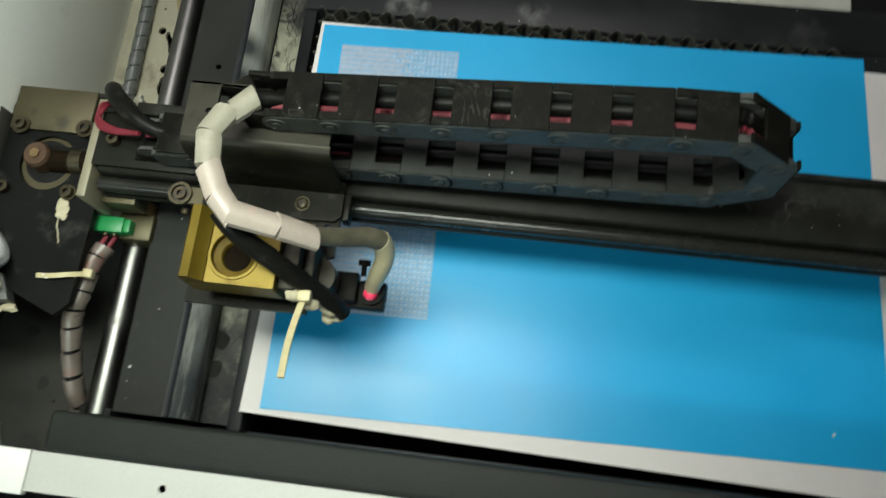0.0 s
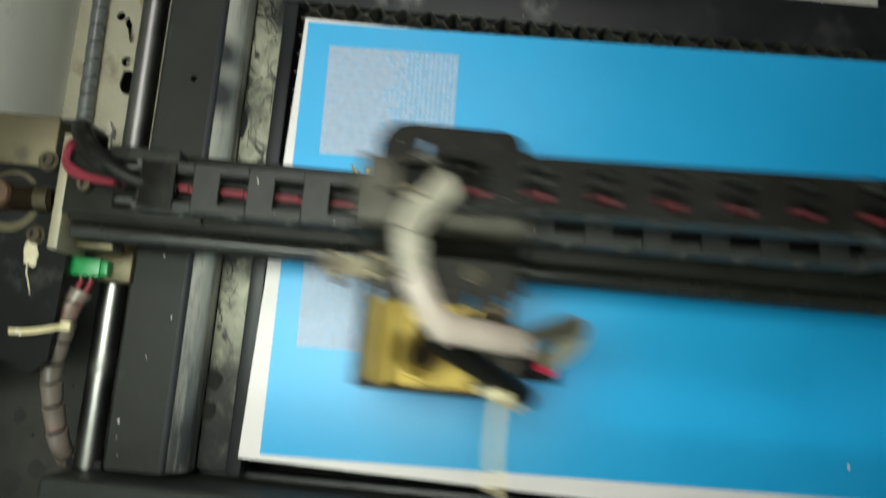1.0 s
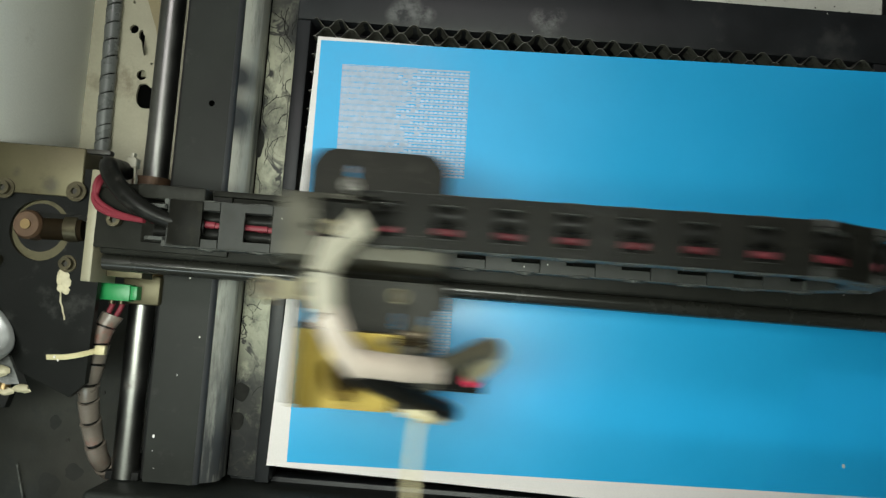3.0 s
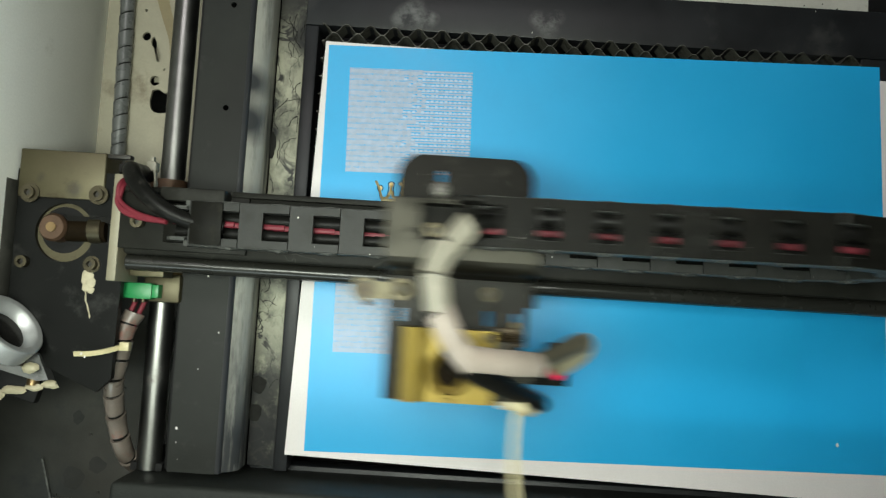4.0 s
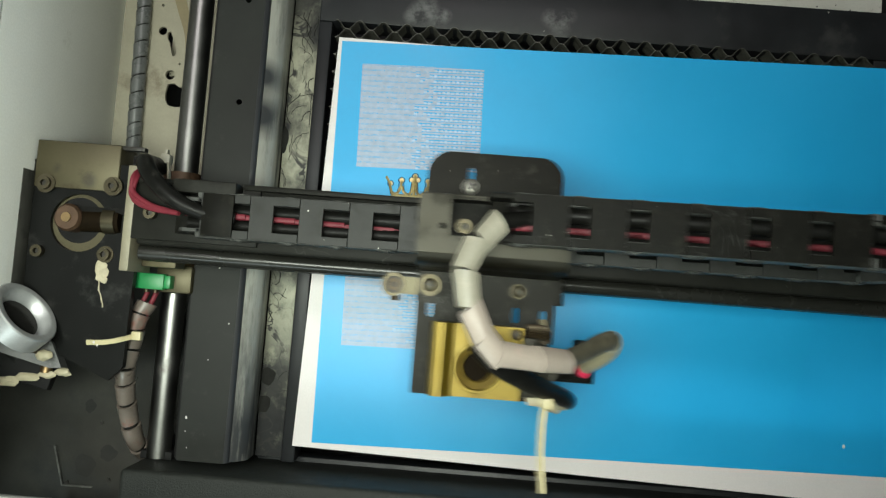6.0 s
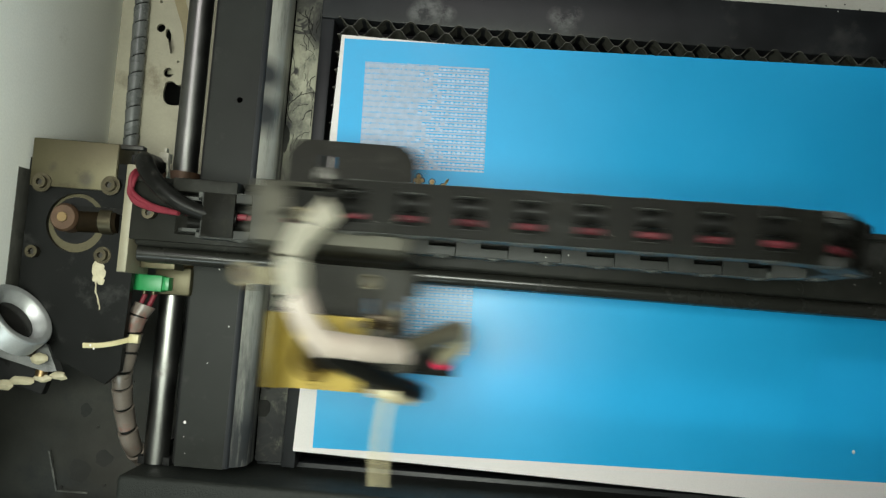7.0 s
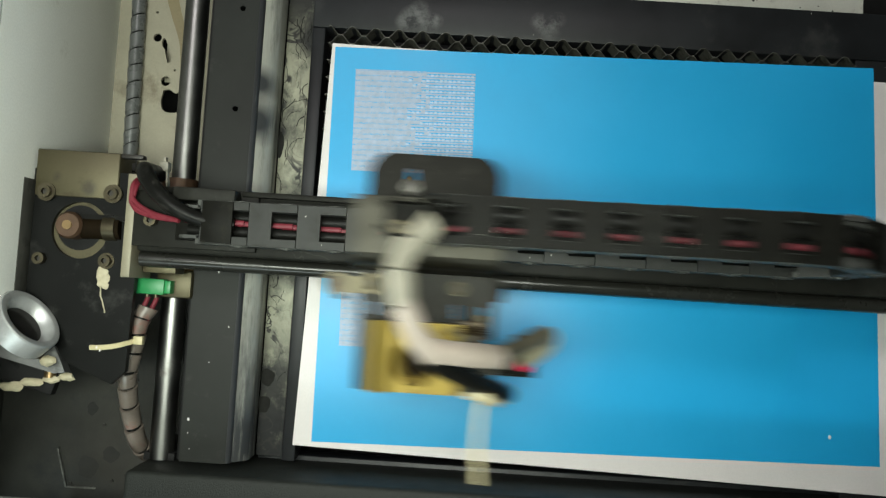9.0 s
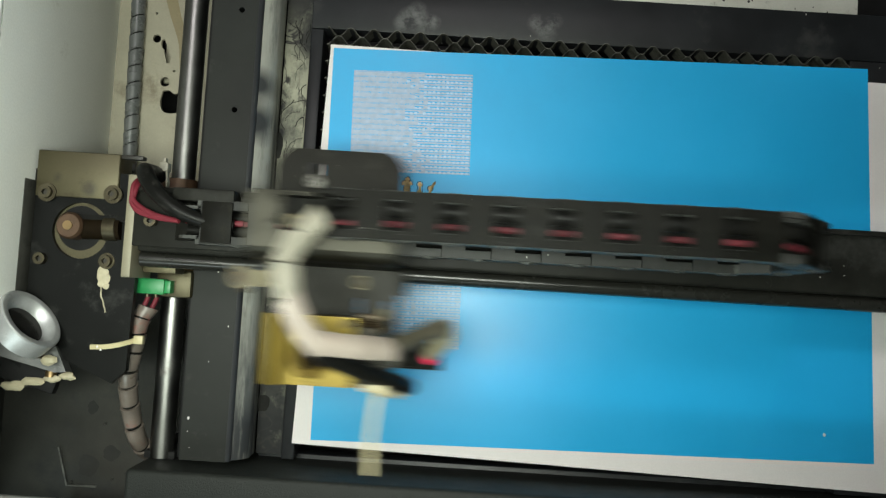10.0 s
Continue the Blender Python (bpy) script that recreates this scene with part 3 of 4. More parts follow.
    for x, y, r in ((-10.6, 6.4, 1.2), (10.6, 6.4, 1.2), (-5.8, 8.2, 1.3), (5.8, 8.2, 1.3), (-1.3, 8.6, 1.2), (1.3, 8.6, 1.2), (0, 10.4, 1.2)):
        rod(gold, at_crown(x, y, 0.5), at_crown(x, y, 0.85), r, seg=10)
        ring = [at_crown(x + (r + 0.15) * math.cos(a), y + (r + 0.15) * math.sin(a), 0.82) for a in (math.pi * (k / 5 - 0.3) for k in range(9))]
        for p, q in zip(ring, ring[1:]):
            rod(line, p, q, 0.2, seg=5)
    for s in (-1, 1):
        for p, q in (((12.8, 9.9), (11.4, 6.2)), ((11.4, 6.2), (10.2, 1.4)), ((6.8, 7.2), (7.3, 3.0)), ((4.9, 7.0), (4.3, 3.0)), ((1.3, 7.4), (1.8, 3.0)), ((9.9, 0.2), (1.0, 0.2))):
            rod(line, at_crown(s * p[0], p[1], 0.85), at_crown(s * q[0], q[1], 0.85), 0.18, seg=5)
    bm = gold
    part("crown_outline", line, M_BLOT, blue, "dark burnt outline")
    part("crown_emblem", bm, M_CROWN, blue, "gold engraved crown", smooth=False)


# ---------------------------------------------------------------- screws
def cross_screw(parent, x, y, z, r, mat, name="screw", washer=0.0, label=""):
    bm = B()
    rod(bm, (x, y, z), (x, y, z + r * 0.28), r, seg=20)
    ball(bm, (x, y, z + r * 0.28), r * 0.985, 1, 1, 0.34, 3)
    if washer:
        rod(bm, (x, y, z - 0.5), (x, y, z + 0.15), washer, seg=24)
    ob = part(name, bm, mat, parent, label)
    bm = B()
    t = radians(random.uniform(0, 90))
    # Dark raised bars stand in for the shaded cross recess
    for a in (t, t + math.pi / 2):
        c, s = math.cos(a), math.sin(a)
        vs = box(bm, -r * 0.6, r * 0.6, -r * 0.15, r * 0.15, 0, r * 0.1)
        for v in vs:
            v.co = Vector((x + v.co.x * c - v.co.y * s, y + v.co.x * s + v.co.y * c, z + r * 0.56 + v.co.z))
    part("cross_slot", bm, M_SOCKET, ob)
    return ob


def cap_screw(parent, x, y, z, r, h, mat, washer=0.0, name="cap_screw"):
    bm = B()
    if washer:
        rod(bm, (x, y, z - 0.2), (x, y, z + 0.7), washer, seg=26)
    plate(bm, circle(x, y, r, 22), [circle(x, y, r * 0.52, 6)], z + h * 0.35, z + h)
    rod(bm, (x, y, z), (x, y, z + h * 0.35), r, seg=22)
    ob = part(name, bm, mat, parent)
    bm = B()
    # Dark disc puts the shade of the socket into its colour
    rod(bm, (x, y, z + h * 0.35), (x, y, z + h * 0.4), r * 0.5, seg=6)
    part("hex_socket", bm, M_SOCKET, ob)
    return ob


# ---------------------------------------------------------------- rods, gantry and what hangs on it
def y_rods():
    for x, name in ((-77, "y_rod"),):
        ob = thing(name, "polished round steel linear rod beside the rail", "linear rod")
        bm = B()
        rod(bm, (x, -12.5, 6), (x, 415, 6), 6.2, seg=40)
        part("rod", bm, M_STEEL, ob)
        bm = B()
        box(bm, x - 8, x + 8, -13, -9, -44, 10, 0.4)
        part("rod_support", bm, M_PAN, ob)
    # slim dark strip standing in for shade under the rail's outer edge
    bm = B()
    box(bm, -68.5, -65.8, -9, 416, -44, 4)
    solid("rail_shadow_strip", bm, M_PAN, "black strip standing in for shade along the rail's outer side", "strip", kind="structure", smooth=False)


def gantry():
    g = thing("gantry", "black cross beam with a motor plate, carried on the side rod", "gantry", at=(-0.9, -0.3, 0))
    # beam: hollow section with a ledge along its lower front
    bm = B()
    box(bm, -78, 440, 93.6, 124, 44, 60, 1.6, 3)
    beam = part("beam", bm, M_BEAM, g, "black anodised beam with pale specks")
    bm = B()
    box(bm, -78, 440, 86.6, 97.2, 44, 47.5, 0.5)
    part("beam_ledge", bm, M_BEAM, beam)
    bm = B()
    box(bm, -78, 440, 121.5, 124, 60.0, 64, 0.4)
    part("beam_lip", bm, M_BEAM, beam)
    bm = B()
    rod(bm, (-78, 90.3, 52.4), (440, 90.3, 52.4), 3.6, seg=28)
    part("guide_rod", bm, M_RODDARK, g, "dark polished guide rod")
    # chain tray at the fixed end
    bm = B()
    box(bm, -79.5, -22, 96, 122, 60.2, 62.5, 0.4)
    box(bm, -58, -30, 117.4, 123.2, 62.4, 75, 0.7)
    part("chain_tray", bm, M_BEAM, g)
    # cream end plate seen edge on
    bm = B()
    box(bm, -84.5, -80.2, 81, 129.5, 32, 59.8, 0.5)
    part("end_plate", bm, M_CREAM, g, "cream zinc-plated end plate")
    bm = B()
    box(bm, -80, -64, 84, 89, 30, 44, 0.4)
    box(bm, -80, -62, 72, 86, 8, 24, 1.5)
    part("lower_clamp", bm, M_ZINC, g)
    bm = B()
    rod(bm, (-70, 74, 17), (-70, 92, 17), 7, seg=24)
    part("bushing", bm, M_BRASS, g)
    bm = B()
    rod(bm, (-77, 126, 8), (-77, 134, 8), 9.5, seg=28)
    part("rear_bushing", bm, M_BROWN, g)
    cap_screw(g, -70.4, 107.9, 63, 2.8, 3.9, M_SCREW)
    # motor plate
    bm = B()
    outline = [(-141, 121), (-139, 60), (-128, 43), (-93, 28.5), (-86.5, 35), (-85.5, 80), (-85, 132), (-141, 132)]
    plate(bm, outline, [circle(-114.5, 102.5, 14, 36)], 34.5, 38.5)
    mp = part("motor_plate", bm, M_MOTORPLATE, g, "dark painted motor plate")
    # Added strip: stands in for the soft dark band beside the motor plate
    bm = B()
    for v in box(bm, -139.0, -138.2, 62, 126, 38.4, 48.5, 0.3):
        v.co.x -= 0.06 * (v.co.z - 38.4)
    part("side_flange", bm, M_SHADEBAND, mp, "dark strip standing in for shade beside the plate")
    bm = B()
    rod(bm, (-114.5, 102.5, 30), (-114.5, 102.5, 35.5), 15, seg=40)
    part("motor_face", bm, M_PAN, g)
    bm = B()
    plate(bm, circle(-114.5, 102.5, 14.2, 40), [circle(-115.6, 103.8, 11.2, 36)], 33, 36)
    part("bearing_ring", bm, M_ZINC, g)
    pulley = B()
    rod(pulley, (-117.6, 104.4, 34), (-117.6, 104.4, 44), 6.6, seg=30)
    rod(pulley, (-117.6, 104.4, 44), (-117.6, 104.4, 45.5), 6.6, 5.6, seg=30)
    pl = part("pulley", pulley, M_BROWN, g, "rust-brown pulley")
    bm = B()
    rod(bm, (-117.6, 104.4, 44), (-117.6, 104.4, 46.5), 2.3, seg=18)
    part("shaft_tip", bm, M_BRASS, pl, "brass shaft tip")
    bm = B()
    rod(bm, (-113, 104, 38), (-94, 104.6, 38), 5.6, seg=26)
    part("motor_coupling", bm, M_BORE, g)
    bm = B()
    rod(bm, (-102, 104.4, 38), (-96, 104.6, 38), 6.3, seg=26)
    part("coupling_collar", bm, M_SCREW, g)
    bm = B()
    box(bm, -118, -84, 108, 110.4, 36, 42)
    part("belt", bm, M_HOSE, g, "black toothed belt")
    # folded zinc cover over the motor
    bm = B()
    box(bm, -137.6, -97, 118.6, 141.2, 38.6, 40.4, 0.5)
    box(bm, -137.6, -97, 139.6, 141.4, 20, 40.0, 0.4)
    box(bm, -98.6, -96.8, 119, 141.2, 24, 40.0, 0.4)
    part("motor_cover", bm, M_ZINC, g, "yellow zinc-plated folded cover")
    bm = B()
    box(bm, -97, -86, 139.4, 141.4, 34, 39, 0.3)
    part("cover_tab", bm, M_SOCKET, g)
    for x, y, z in ((-131.6, 120.3, 40.4), (-98.9, 121.2, 40.4)):
        cap_screw(g, x, y, z, 3.0, 3.0, M_SCREW, 4.6)
    cap_screw(g, -132.4, 87.5, 38.5, 2.9, 3.6, M_SCREW)
    cap_screw(g, -100.0, 88.2, 38.5, 2.9, 3.6, M_SCREW, 4.0)
    # dried glue run below one screw
    bm = B()
    for x, y, r, sy in ((-101.6, 82.5, 2.6, 1.0), (-100.2, 79.6, 2.3, 1.2), (-101.8, 77.2, 1.9, 1.1), (-99.6, 76.0, 1.5, 1.0), (-102.6, 80, 1.5, 1.3)):
        ball(bm, (x, y, 38.6), r * 1.15, 1, sy, 0.2, 2)
    sweep(bm, curve_points([(-101.8, 76, 38.8), (-101.4, 71, 38.7), (-99.6, 66.5, 38.7), (-98.8, 63, 38.6)]), 0.35, 8)
    for v in bm.verts:
        v.co += Vector((noise.noise(v.co * 0.7), noise.noise(v.co * 0.7 + Vector((7, 1, 0))), 0)) * 0.5
    part("glue_run", bm, M_GLUE, g, "dried cream glue")
    # terminal with its wires
    bm = B()
    box(bm, -87.5, -73.5, 73.2, 81, 24, 31, 0.5)
    box(bm, -73.8, -70.5, 74, 80.4, 22, 30, 0.4)
    term = part("terminal_block", bm, M_GREEN, g, "green screw terminal")
    for x in (-82.4, -78.0):
        bm = B()
        rod(bm, (x, 71.6, 28), (x, 73.6, 28), 1.3, seg=14)
        part("terminal_screw", bm, M_SCREW, term)
        bm = B()
        sweep(bm, curve_points([(x, 72, 26), (x - 1, 68.5, 27), (x - 2.4, 65, 27), (x - 4, 60, 27)]), 1.25, 10)
        part("red_wire", bm, M_RED, term, "red insulated wire")


def spiral_cable(name, label, pts, r, bands, mat, mat2, core, gap=0.88, group="", slant=0.16):
    """A cable in a spiral wrap: a core with a run of overlapping turns."""
    ob = thing(name, label, "cable", group)
    path = curve_points(pts, 30)
    bm = B()
    sweep(bm, path, r * 0.82, 12)
    part("core", bm, core, ob)
    n = len(path)
    for k in range(bands):
        a, b = int(k * (n - 1) / bands), int((k + gap) * (n - 1) / bands)
        seg = path[a:b + 1]
        bm = B()
        sweep(bm, seg, lambda u: r * (1.06 - 0.10 * u), 18, slant=r * slant)
        part("wrap_turn", bm, mat if k % 3 else mat2, ob)
    return ob


def left_side_cables():
    spiral_cable("wrapped_cable", "cable in pink-tinted clear spiral wrap hanging below the terminal",
                 [(-83, 66, 26), (-86.6, 58, 27), (-88.6, 46, 26), (-90.6, 34, 26), (-91.4, 24, 22), (-91.6, 10, 14), (-90, -6, 4), (-88, -18, -16)], 4.7, 9, M_PINKWRAP, M_PINKWRAP, M_HOSE)
    spiral_cable("trough_cable", "grey cable in spiral wrap lying along the trough floor",
                 [(-129, 330, -40.8), (-128, 270, -40.8), (-127, 235, -40.8), (-126.4, 205, -40.8), (-125.8, 175, -40.8), (-125, 150, -40.6), (-123.5, 120, -38), (-120, 96, -35)], 4.1, 21, M_GREYWRAP, M_GREYWRAP, M_HOSE, 0.965, slant=0.42)
    tie = thing("cable_tie", "yellowed cable tie round the wrapped cable", "cable tie")
    bm = B()
    ribbon(bm, curve_points([(-104.5, 45.6, 41.2), (-97, 46.2, 41.4), (-90.5, 47.6, 40.6), (-84.5, 49.8, 36)]), 2.3, 1.0, Vector((0, 1, 0.2)))
    part("strap", bm, M_TIE, tie)
    bm = B()
    box(bm, -85.2, -80.6, 48.0, 52.2, 33.5, 37.5, 0.5)
    part("tie_head", bm, M_TIE, tie)
    # loom that turns from the gantry into the chain
    loom = thing("wire_loom", "black sleeve and red wires bending into the drag chain", "cable")
    bm = B()
    sweep(bm, curve_points([(-78, 132, 40), (-77, 131, 58), (-73.5, 129, 71), (-67, 121.5, 77), (-57, 113.5, 79), (-45, 108.5, 77), (-30, 107, 75)]), lambda u: 4.0 - 1.8 * max(0, u - 0.45), 16)
    part("sleeve", bm, M_HOSE, loom)
    for k, off in enumerate(((-5.5, -2.5), (-7, -5.5), (-4.5, -8))):
        bm = B()
        sweep(bm, curve_points([(-79, 130, 50), (-80.5 + 0.6 * k, 125.5 + off[1] * 0.3, 64), (-77 + off[0] * 0.4, 118 + off[1] * 0.6, 67), (-68 + off[0] * 0.3, 111.5 + off[1] * 0.3, 70), (-55, 107.5, 75)]), 1.1, 10)
        part("red_wire", bm, M_RED, loom)
    bm = B()
    box(bm, -76.5, -72, 133.2, 137.8, 40.5, 46, 0.6)
    box(bm, -74.9, -73.6, 137, 140, 42, 45)
    part("tie_head", bm, M_SPIRAL, loom, "white cable tie head")
    bm = B()
    ribbon(bm, curve_points([(-73, 135, 44), (-71.4, 130, 47), (-72, 126, 44)]), 2.0, 0.9, Vector((0, 0.3, 1)))
    part("tie_strap", bm, M_SPIRAL, loom)


def mirror_mount():
    m = thing("mirror_mount", "aluminium ring mirror holder on a glued tilting mount", "mirror mount")
    # the ring leans, its open face up and away
    axis = Vector((0.75, 0.61, 0.20)).normalized()
    tilt = Matrix.Translation((-128.6, 57.6, 54)) @ axis.to_track_quat("Z", "Y").to_matrix().to_4x4()
    bm = B()
    prof = [(16.4, -8), (16.4, 0.9), (15.8, 1.5), (13.4, 1.5), (12.8, 1.1), (10.0, -4.2), (10.0, -8)]
    loops = [[bm.verts.new((r * math.cos(t), r * math.sin(t), z)) for t in (2 * math.pi * k / 56 for k in range(56))] for r, z in prof]
    for a, b in zip(loops, loops[1:] + loops[:1]):
        for k in range(56):
            bm.faces.new((a[k], a[(k + 1) % 56], b[(k + 1) % 56], b[k]))
    bmesh.ops.transform(bm, matrix=tilt, verts=bm.verts)
    part("ring", bm, M_ALU, m, "turned aluminium ring")
    bm = B()
    rod(bm, (0, 0, -7.5), (0, 0, -4), 9.9, seg=36)
    bmesh.ops.transform(bm, matrix=tilt, verts=bm.verts)
    part("mirror", bm, M_LENS, m, "dark laser mirror")
    turn = Matrix.Translation((-136, 41.0, 38)) @ Euler((radians(-5), radians(2), radians(-15))).to_matrix().to_4x4()
    bm = B()
    plate(bm, [(-22, -6), (17, -5), (22, -3), (13, 7), (-22, 7)], [], -4, 4)
    bmesh.ops.transform(bm, matrix=turn, verts=bm.verts)
    part("mount_block", bm, M_ALUDARK, m)
    bm = B()
    box(bm, -24, 16, -17, -6.5, -12, -6.0, 0.8)
    bmesh.ops.transform(bm, matrix=turn, verts=bm.verts)
    part("mount_base", bm, M_PAN, m)
    bm = B()
    box(bm, -150, -141, 22, 50, 20, 33, 1.0)
    part("post", bm, M_MOTORPLATE, m)
    for x, y, z, r, sx in ((-132.5, 46.4, 47, 2.4, 1.1), (-123, 38.2, 44.0, 2.4, 1.7), (-117, 30.0, 35.4, 1.9, 2.2), (-124.5, 28.2, 35.2, 1.7, 2.6), (-134, 26.2, 35.0, 2.1, 3.0), (-144, 23.6, 34.6, 2.4, 2.6)):
        bm = B()
        ball(bm, (x, y, z), r, sx, 1, 0.8, 2)
        for v in bm.verts:
            v.co += Vector((noise.noise(v.co * 0.5), noise.noise(v.co * 0.6 + Vector((9, 0, 0))), 0)) * 1.6
        part("glue_bead", bm, M_GLUE, m, "dried cream glue")
    bm = B()
    rod(bm, (-133, 41.5, 45), (-125.5, 40, 44.4), 1.6, seg=14)
    part("adjusting_screw", bm, M_RUSTSCREW, m)
    bm = B()
    rod(bm, (-126, 33, 33), (-126, 28.5, 34), 2.8, seg=20)
    part("spring_seat", bm, M_BRASS, m)


# ---------------------------------------------------------------- drag chain
LINKS, PITCH = 22, 21.8
CHAIN_X0 = -50.0


def chain_link_meshes():
    """Two cheeks and two crossbars of one link; the bosses stand proud at the hinge."""
    h, w, p = 7.1, 9.8, PITCH
    cheeks = []
    for s in (-1, 1):
        bm = B()

        def slab(x0, x1, ya, yb, radii, top):
            b2 = bmesh.new()
            plate(b2, round_rect(x0, x1, -top, top, radii, 5), [], ya, yb)
            for v in b2.verts:
                v.co = Vector((v.co.x, s * v.co.z, v.co.y))
            tmp = bpy.data.meshes.new("tmp")
            b2.to_mesh(tmp)
            b2.free()
            bm.from_mesh(tmp)
            bpy.data.meshes.remove(tmp)
        slab(-2.5, p * 0.55, 6.0, 7.5, 0.4, h - 1.3)
        slab(p * 0.16, p + 5.6, 7.6, w, (5.2, 0.5, 0.5, 5.2), h - 0.9)
        rod(bm, (0, s * 6.05, 0), (0, s * 7.45, 0), 5.7, seg=24)
        slab(p * 0.16, p * 0.84, 5.9, 7.7, 0.3, h - 1.3)
        ring = bmesh.new()
        plate(ring, circle(p, 0, 4.6, 22), [circle(p, 0, 3.2, 20)], w - 0.2, w + 0.5)
        plate(ring, circle(p, 0, 1.7, 14), [], w - 0.2, w + 0.7)
        for v in ring.verts:
            v.co = Vector((v.co.x, s * v.co.z, v.co.y))
        tmp = bpy.data.meshes.new("tmp")
        ring.to_mesh(tmp)
        ring.free()
        bm.from_mesh(tmp)
        bpy.data.meshes.remove(tmp)
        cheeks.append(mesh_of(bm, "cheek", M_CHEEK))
    bars = []
    for z, x0, x1, inner in ((-1, 3.5, 17.9, 6.3), (1, 5.6, 16.0, 5.9)):
        bm = B()
        zz = z * (h - 0.75)
        x2, o = x0 + p - 0.12, w - 0.2
        plate(bm, [(x0, -o), (x2, -o), (x2, -inner), (x1, -inner), (x1, inner), (x2, inner), (x2, o), (x0, o)], [], zz - 0.7, zz + 0.7)
        bmesh.ops.bevel(bm, geom=[e for e in bm.edges if e.calc_face_angle(0) > 0.5], offset=0.18, segments=1, affect="EDGES")
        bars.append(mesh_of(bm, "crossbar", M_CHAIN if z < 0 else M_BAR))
    return cheeks, bars


def drag_chain():
    chain = thing("drag_chain", "black plastic drag chain looping over the beam, red wires inside", "drag chain")
    cheeks, bars = chain_link_meshes()
    meshes = []
    for r, flat, mat, name in ((1.25, 0.7, M_RED, "red_wire"), (3.2, 1.0, M_HOSE, "black_hose"), (3.0, 1.0, M_HOSE, "black_hose")):
        bm = B()
        sweep(bm, [Vector((x, 0, 0)) for x in (-2.5, 5, 11, 17, PITCH + 2.5)], r, 10, flat)
        meshes.append((name, mesh_of(bm, name, mat)))
    links = []
    for i in range(LINKS):
        ob = new("link")
        ob.empty_display_size = 0.01
        ob.parent = chain
        f = i / (LINKS - 1)
        up = min(max((i - 9) / 3, 0), 1)
        red = (0.6 - 0.25 * i, 2.6 - 1.1 * min(i, 6)) if i < 9 else (-1.2 - 2.0 * up, -4.0 + 2.0 * up)
        for (name, wm), (y, z) in zip(meshes, (red, (3.1, -2.4 + 4.8 * f), (-3.2, -2.6 + 5.2 * f))):
            w = new(name, wm)
            w.parent = ob
            w.matrix_basis = pose(0, y * MM, z * MM)
        for me in cheeks:
            new("cheek", me).parent = ob
        for me in bars:
            new("crossbar", me).parent = ob
        links.append(ob)
    bm = B()
    for s in (-1, 1):
        box(bm, CHAIN_X0 - 7, CHAIN_X0 + 5, 107.8 + s * 7.4 - 1, 107.8 + s * 7.4 + 1, 62.3, 69, 0.5)
    box(bm, CHAIN_X0 - 10, CHAIN_X0 + 3, 99.4, 116.2, 62.2, 63.8, 0.3)
    box(bm, CHAIN_X0 + 6.4, CHAIN_X0 + 20.0, 98.4, 117.0, 78.6, 79.8, 0.3)
    part("end_bracket", bm, M_CHAIN, chain)
    return links


def chain_point(s, xc, xend):
    """The chain's middle line at length s from its fixed end, for a loop centred at xc."""
    def low(x):
        return 75.0 + 0.05 * (x - 40)

    def high(x):
        return 112.6 + 0.10 * (x - xend)
    r = (high(xc) - low(xc)) / 2
    mid = (high(xc) + low(xc)) / 2
    a, b = xc - CHAIN_X0, xc - CHAIN_X0 + math.pi * r
    ylow = 107.6 + 0.004 * (min(xc, CHAIN_X0 + s) + 20)
    if s <= a:
        x = CHAIN_X0 + s
        return Vector((x, ylow, low(x)))
    if s <= b:
        u = (s - a) / (b - a)
        t = -math.pi / 2 + math.pi * u
        return Vector((xc + r * math.cos(t), ylow + (112.0 - ylow) * u, mid + r * math.sin(t)))
    x = xc - (s - b)
    return Vector((x, 112.0, high(x)))


def loop_centre(xend):
    xc = 190.0
    for _ in range(12):
        r = (112.6 + 0.10 * (xc - xend) - 75.0 - 0.05 * (xc - 40)) / 2
        xc = (LINKS * PITCH - math.pi * r + CHAIN_X0 + xend) / 2
    return xc


def link_pose(i, xend):
    xc = loop_centre(xend)
    a, b = chain_point(i * PITCH, xc, xend), chain_point((i + 1) * PITCH, xc, xend)
    d = (b - a).normalized()
    side = Vector((0, 1, 0))
    side = (side - d * side.dot(d)).normalized()
    up = d.cross(side)
    m = Matrix((d, side, up)).transposed().to_4x4()
    return Matrix.Translation(a * MM) @ m


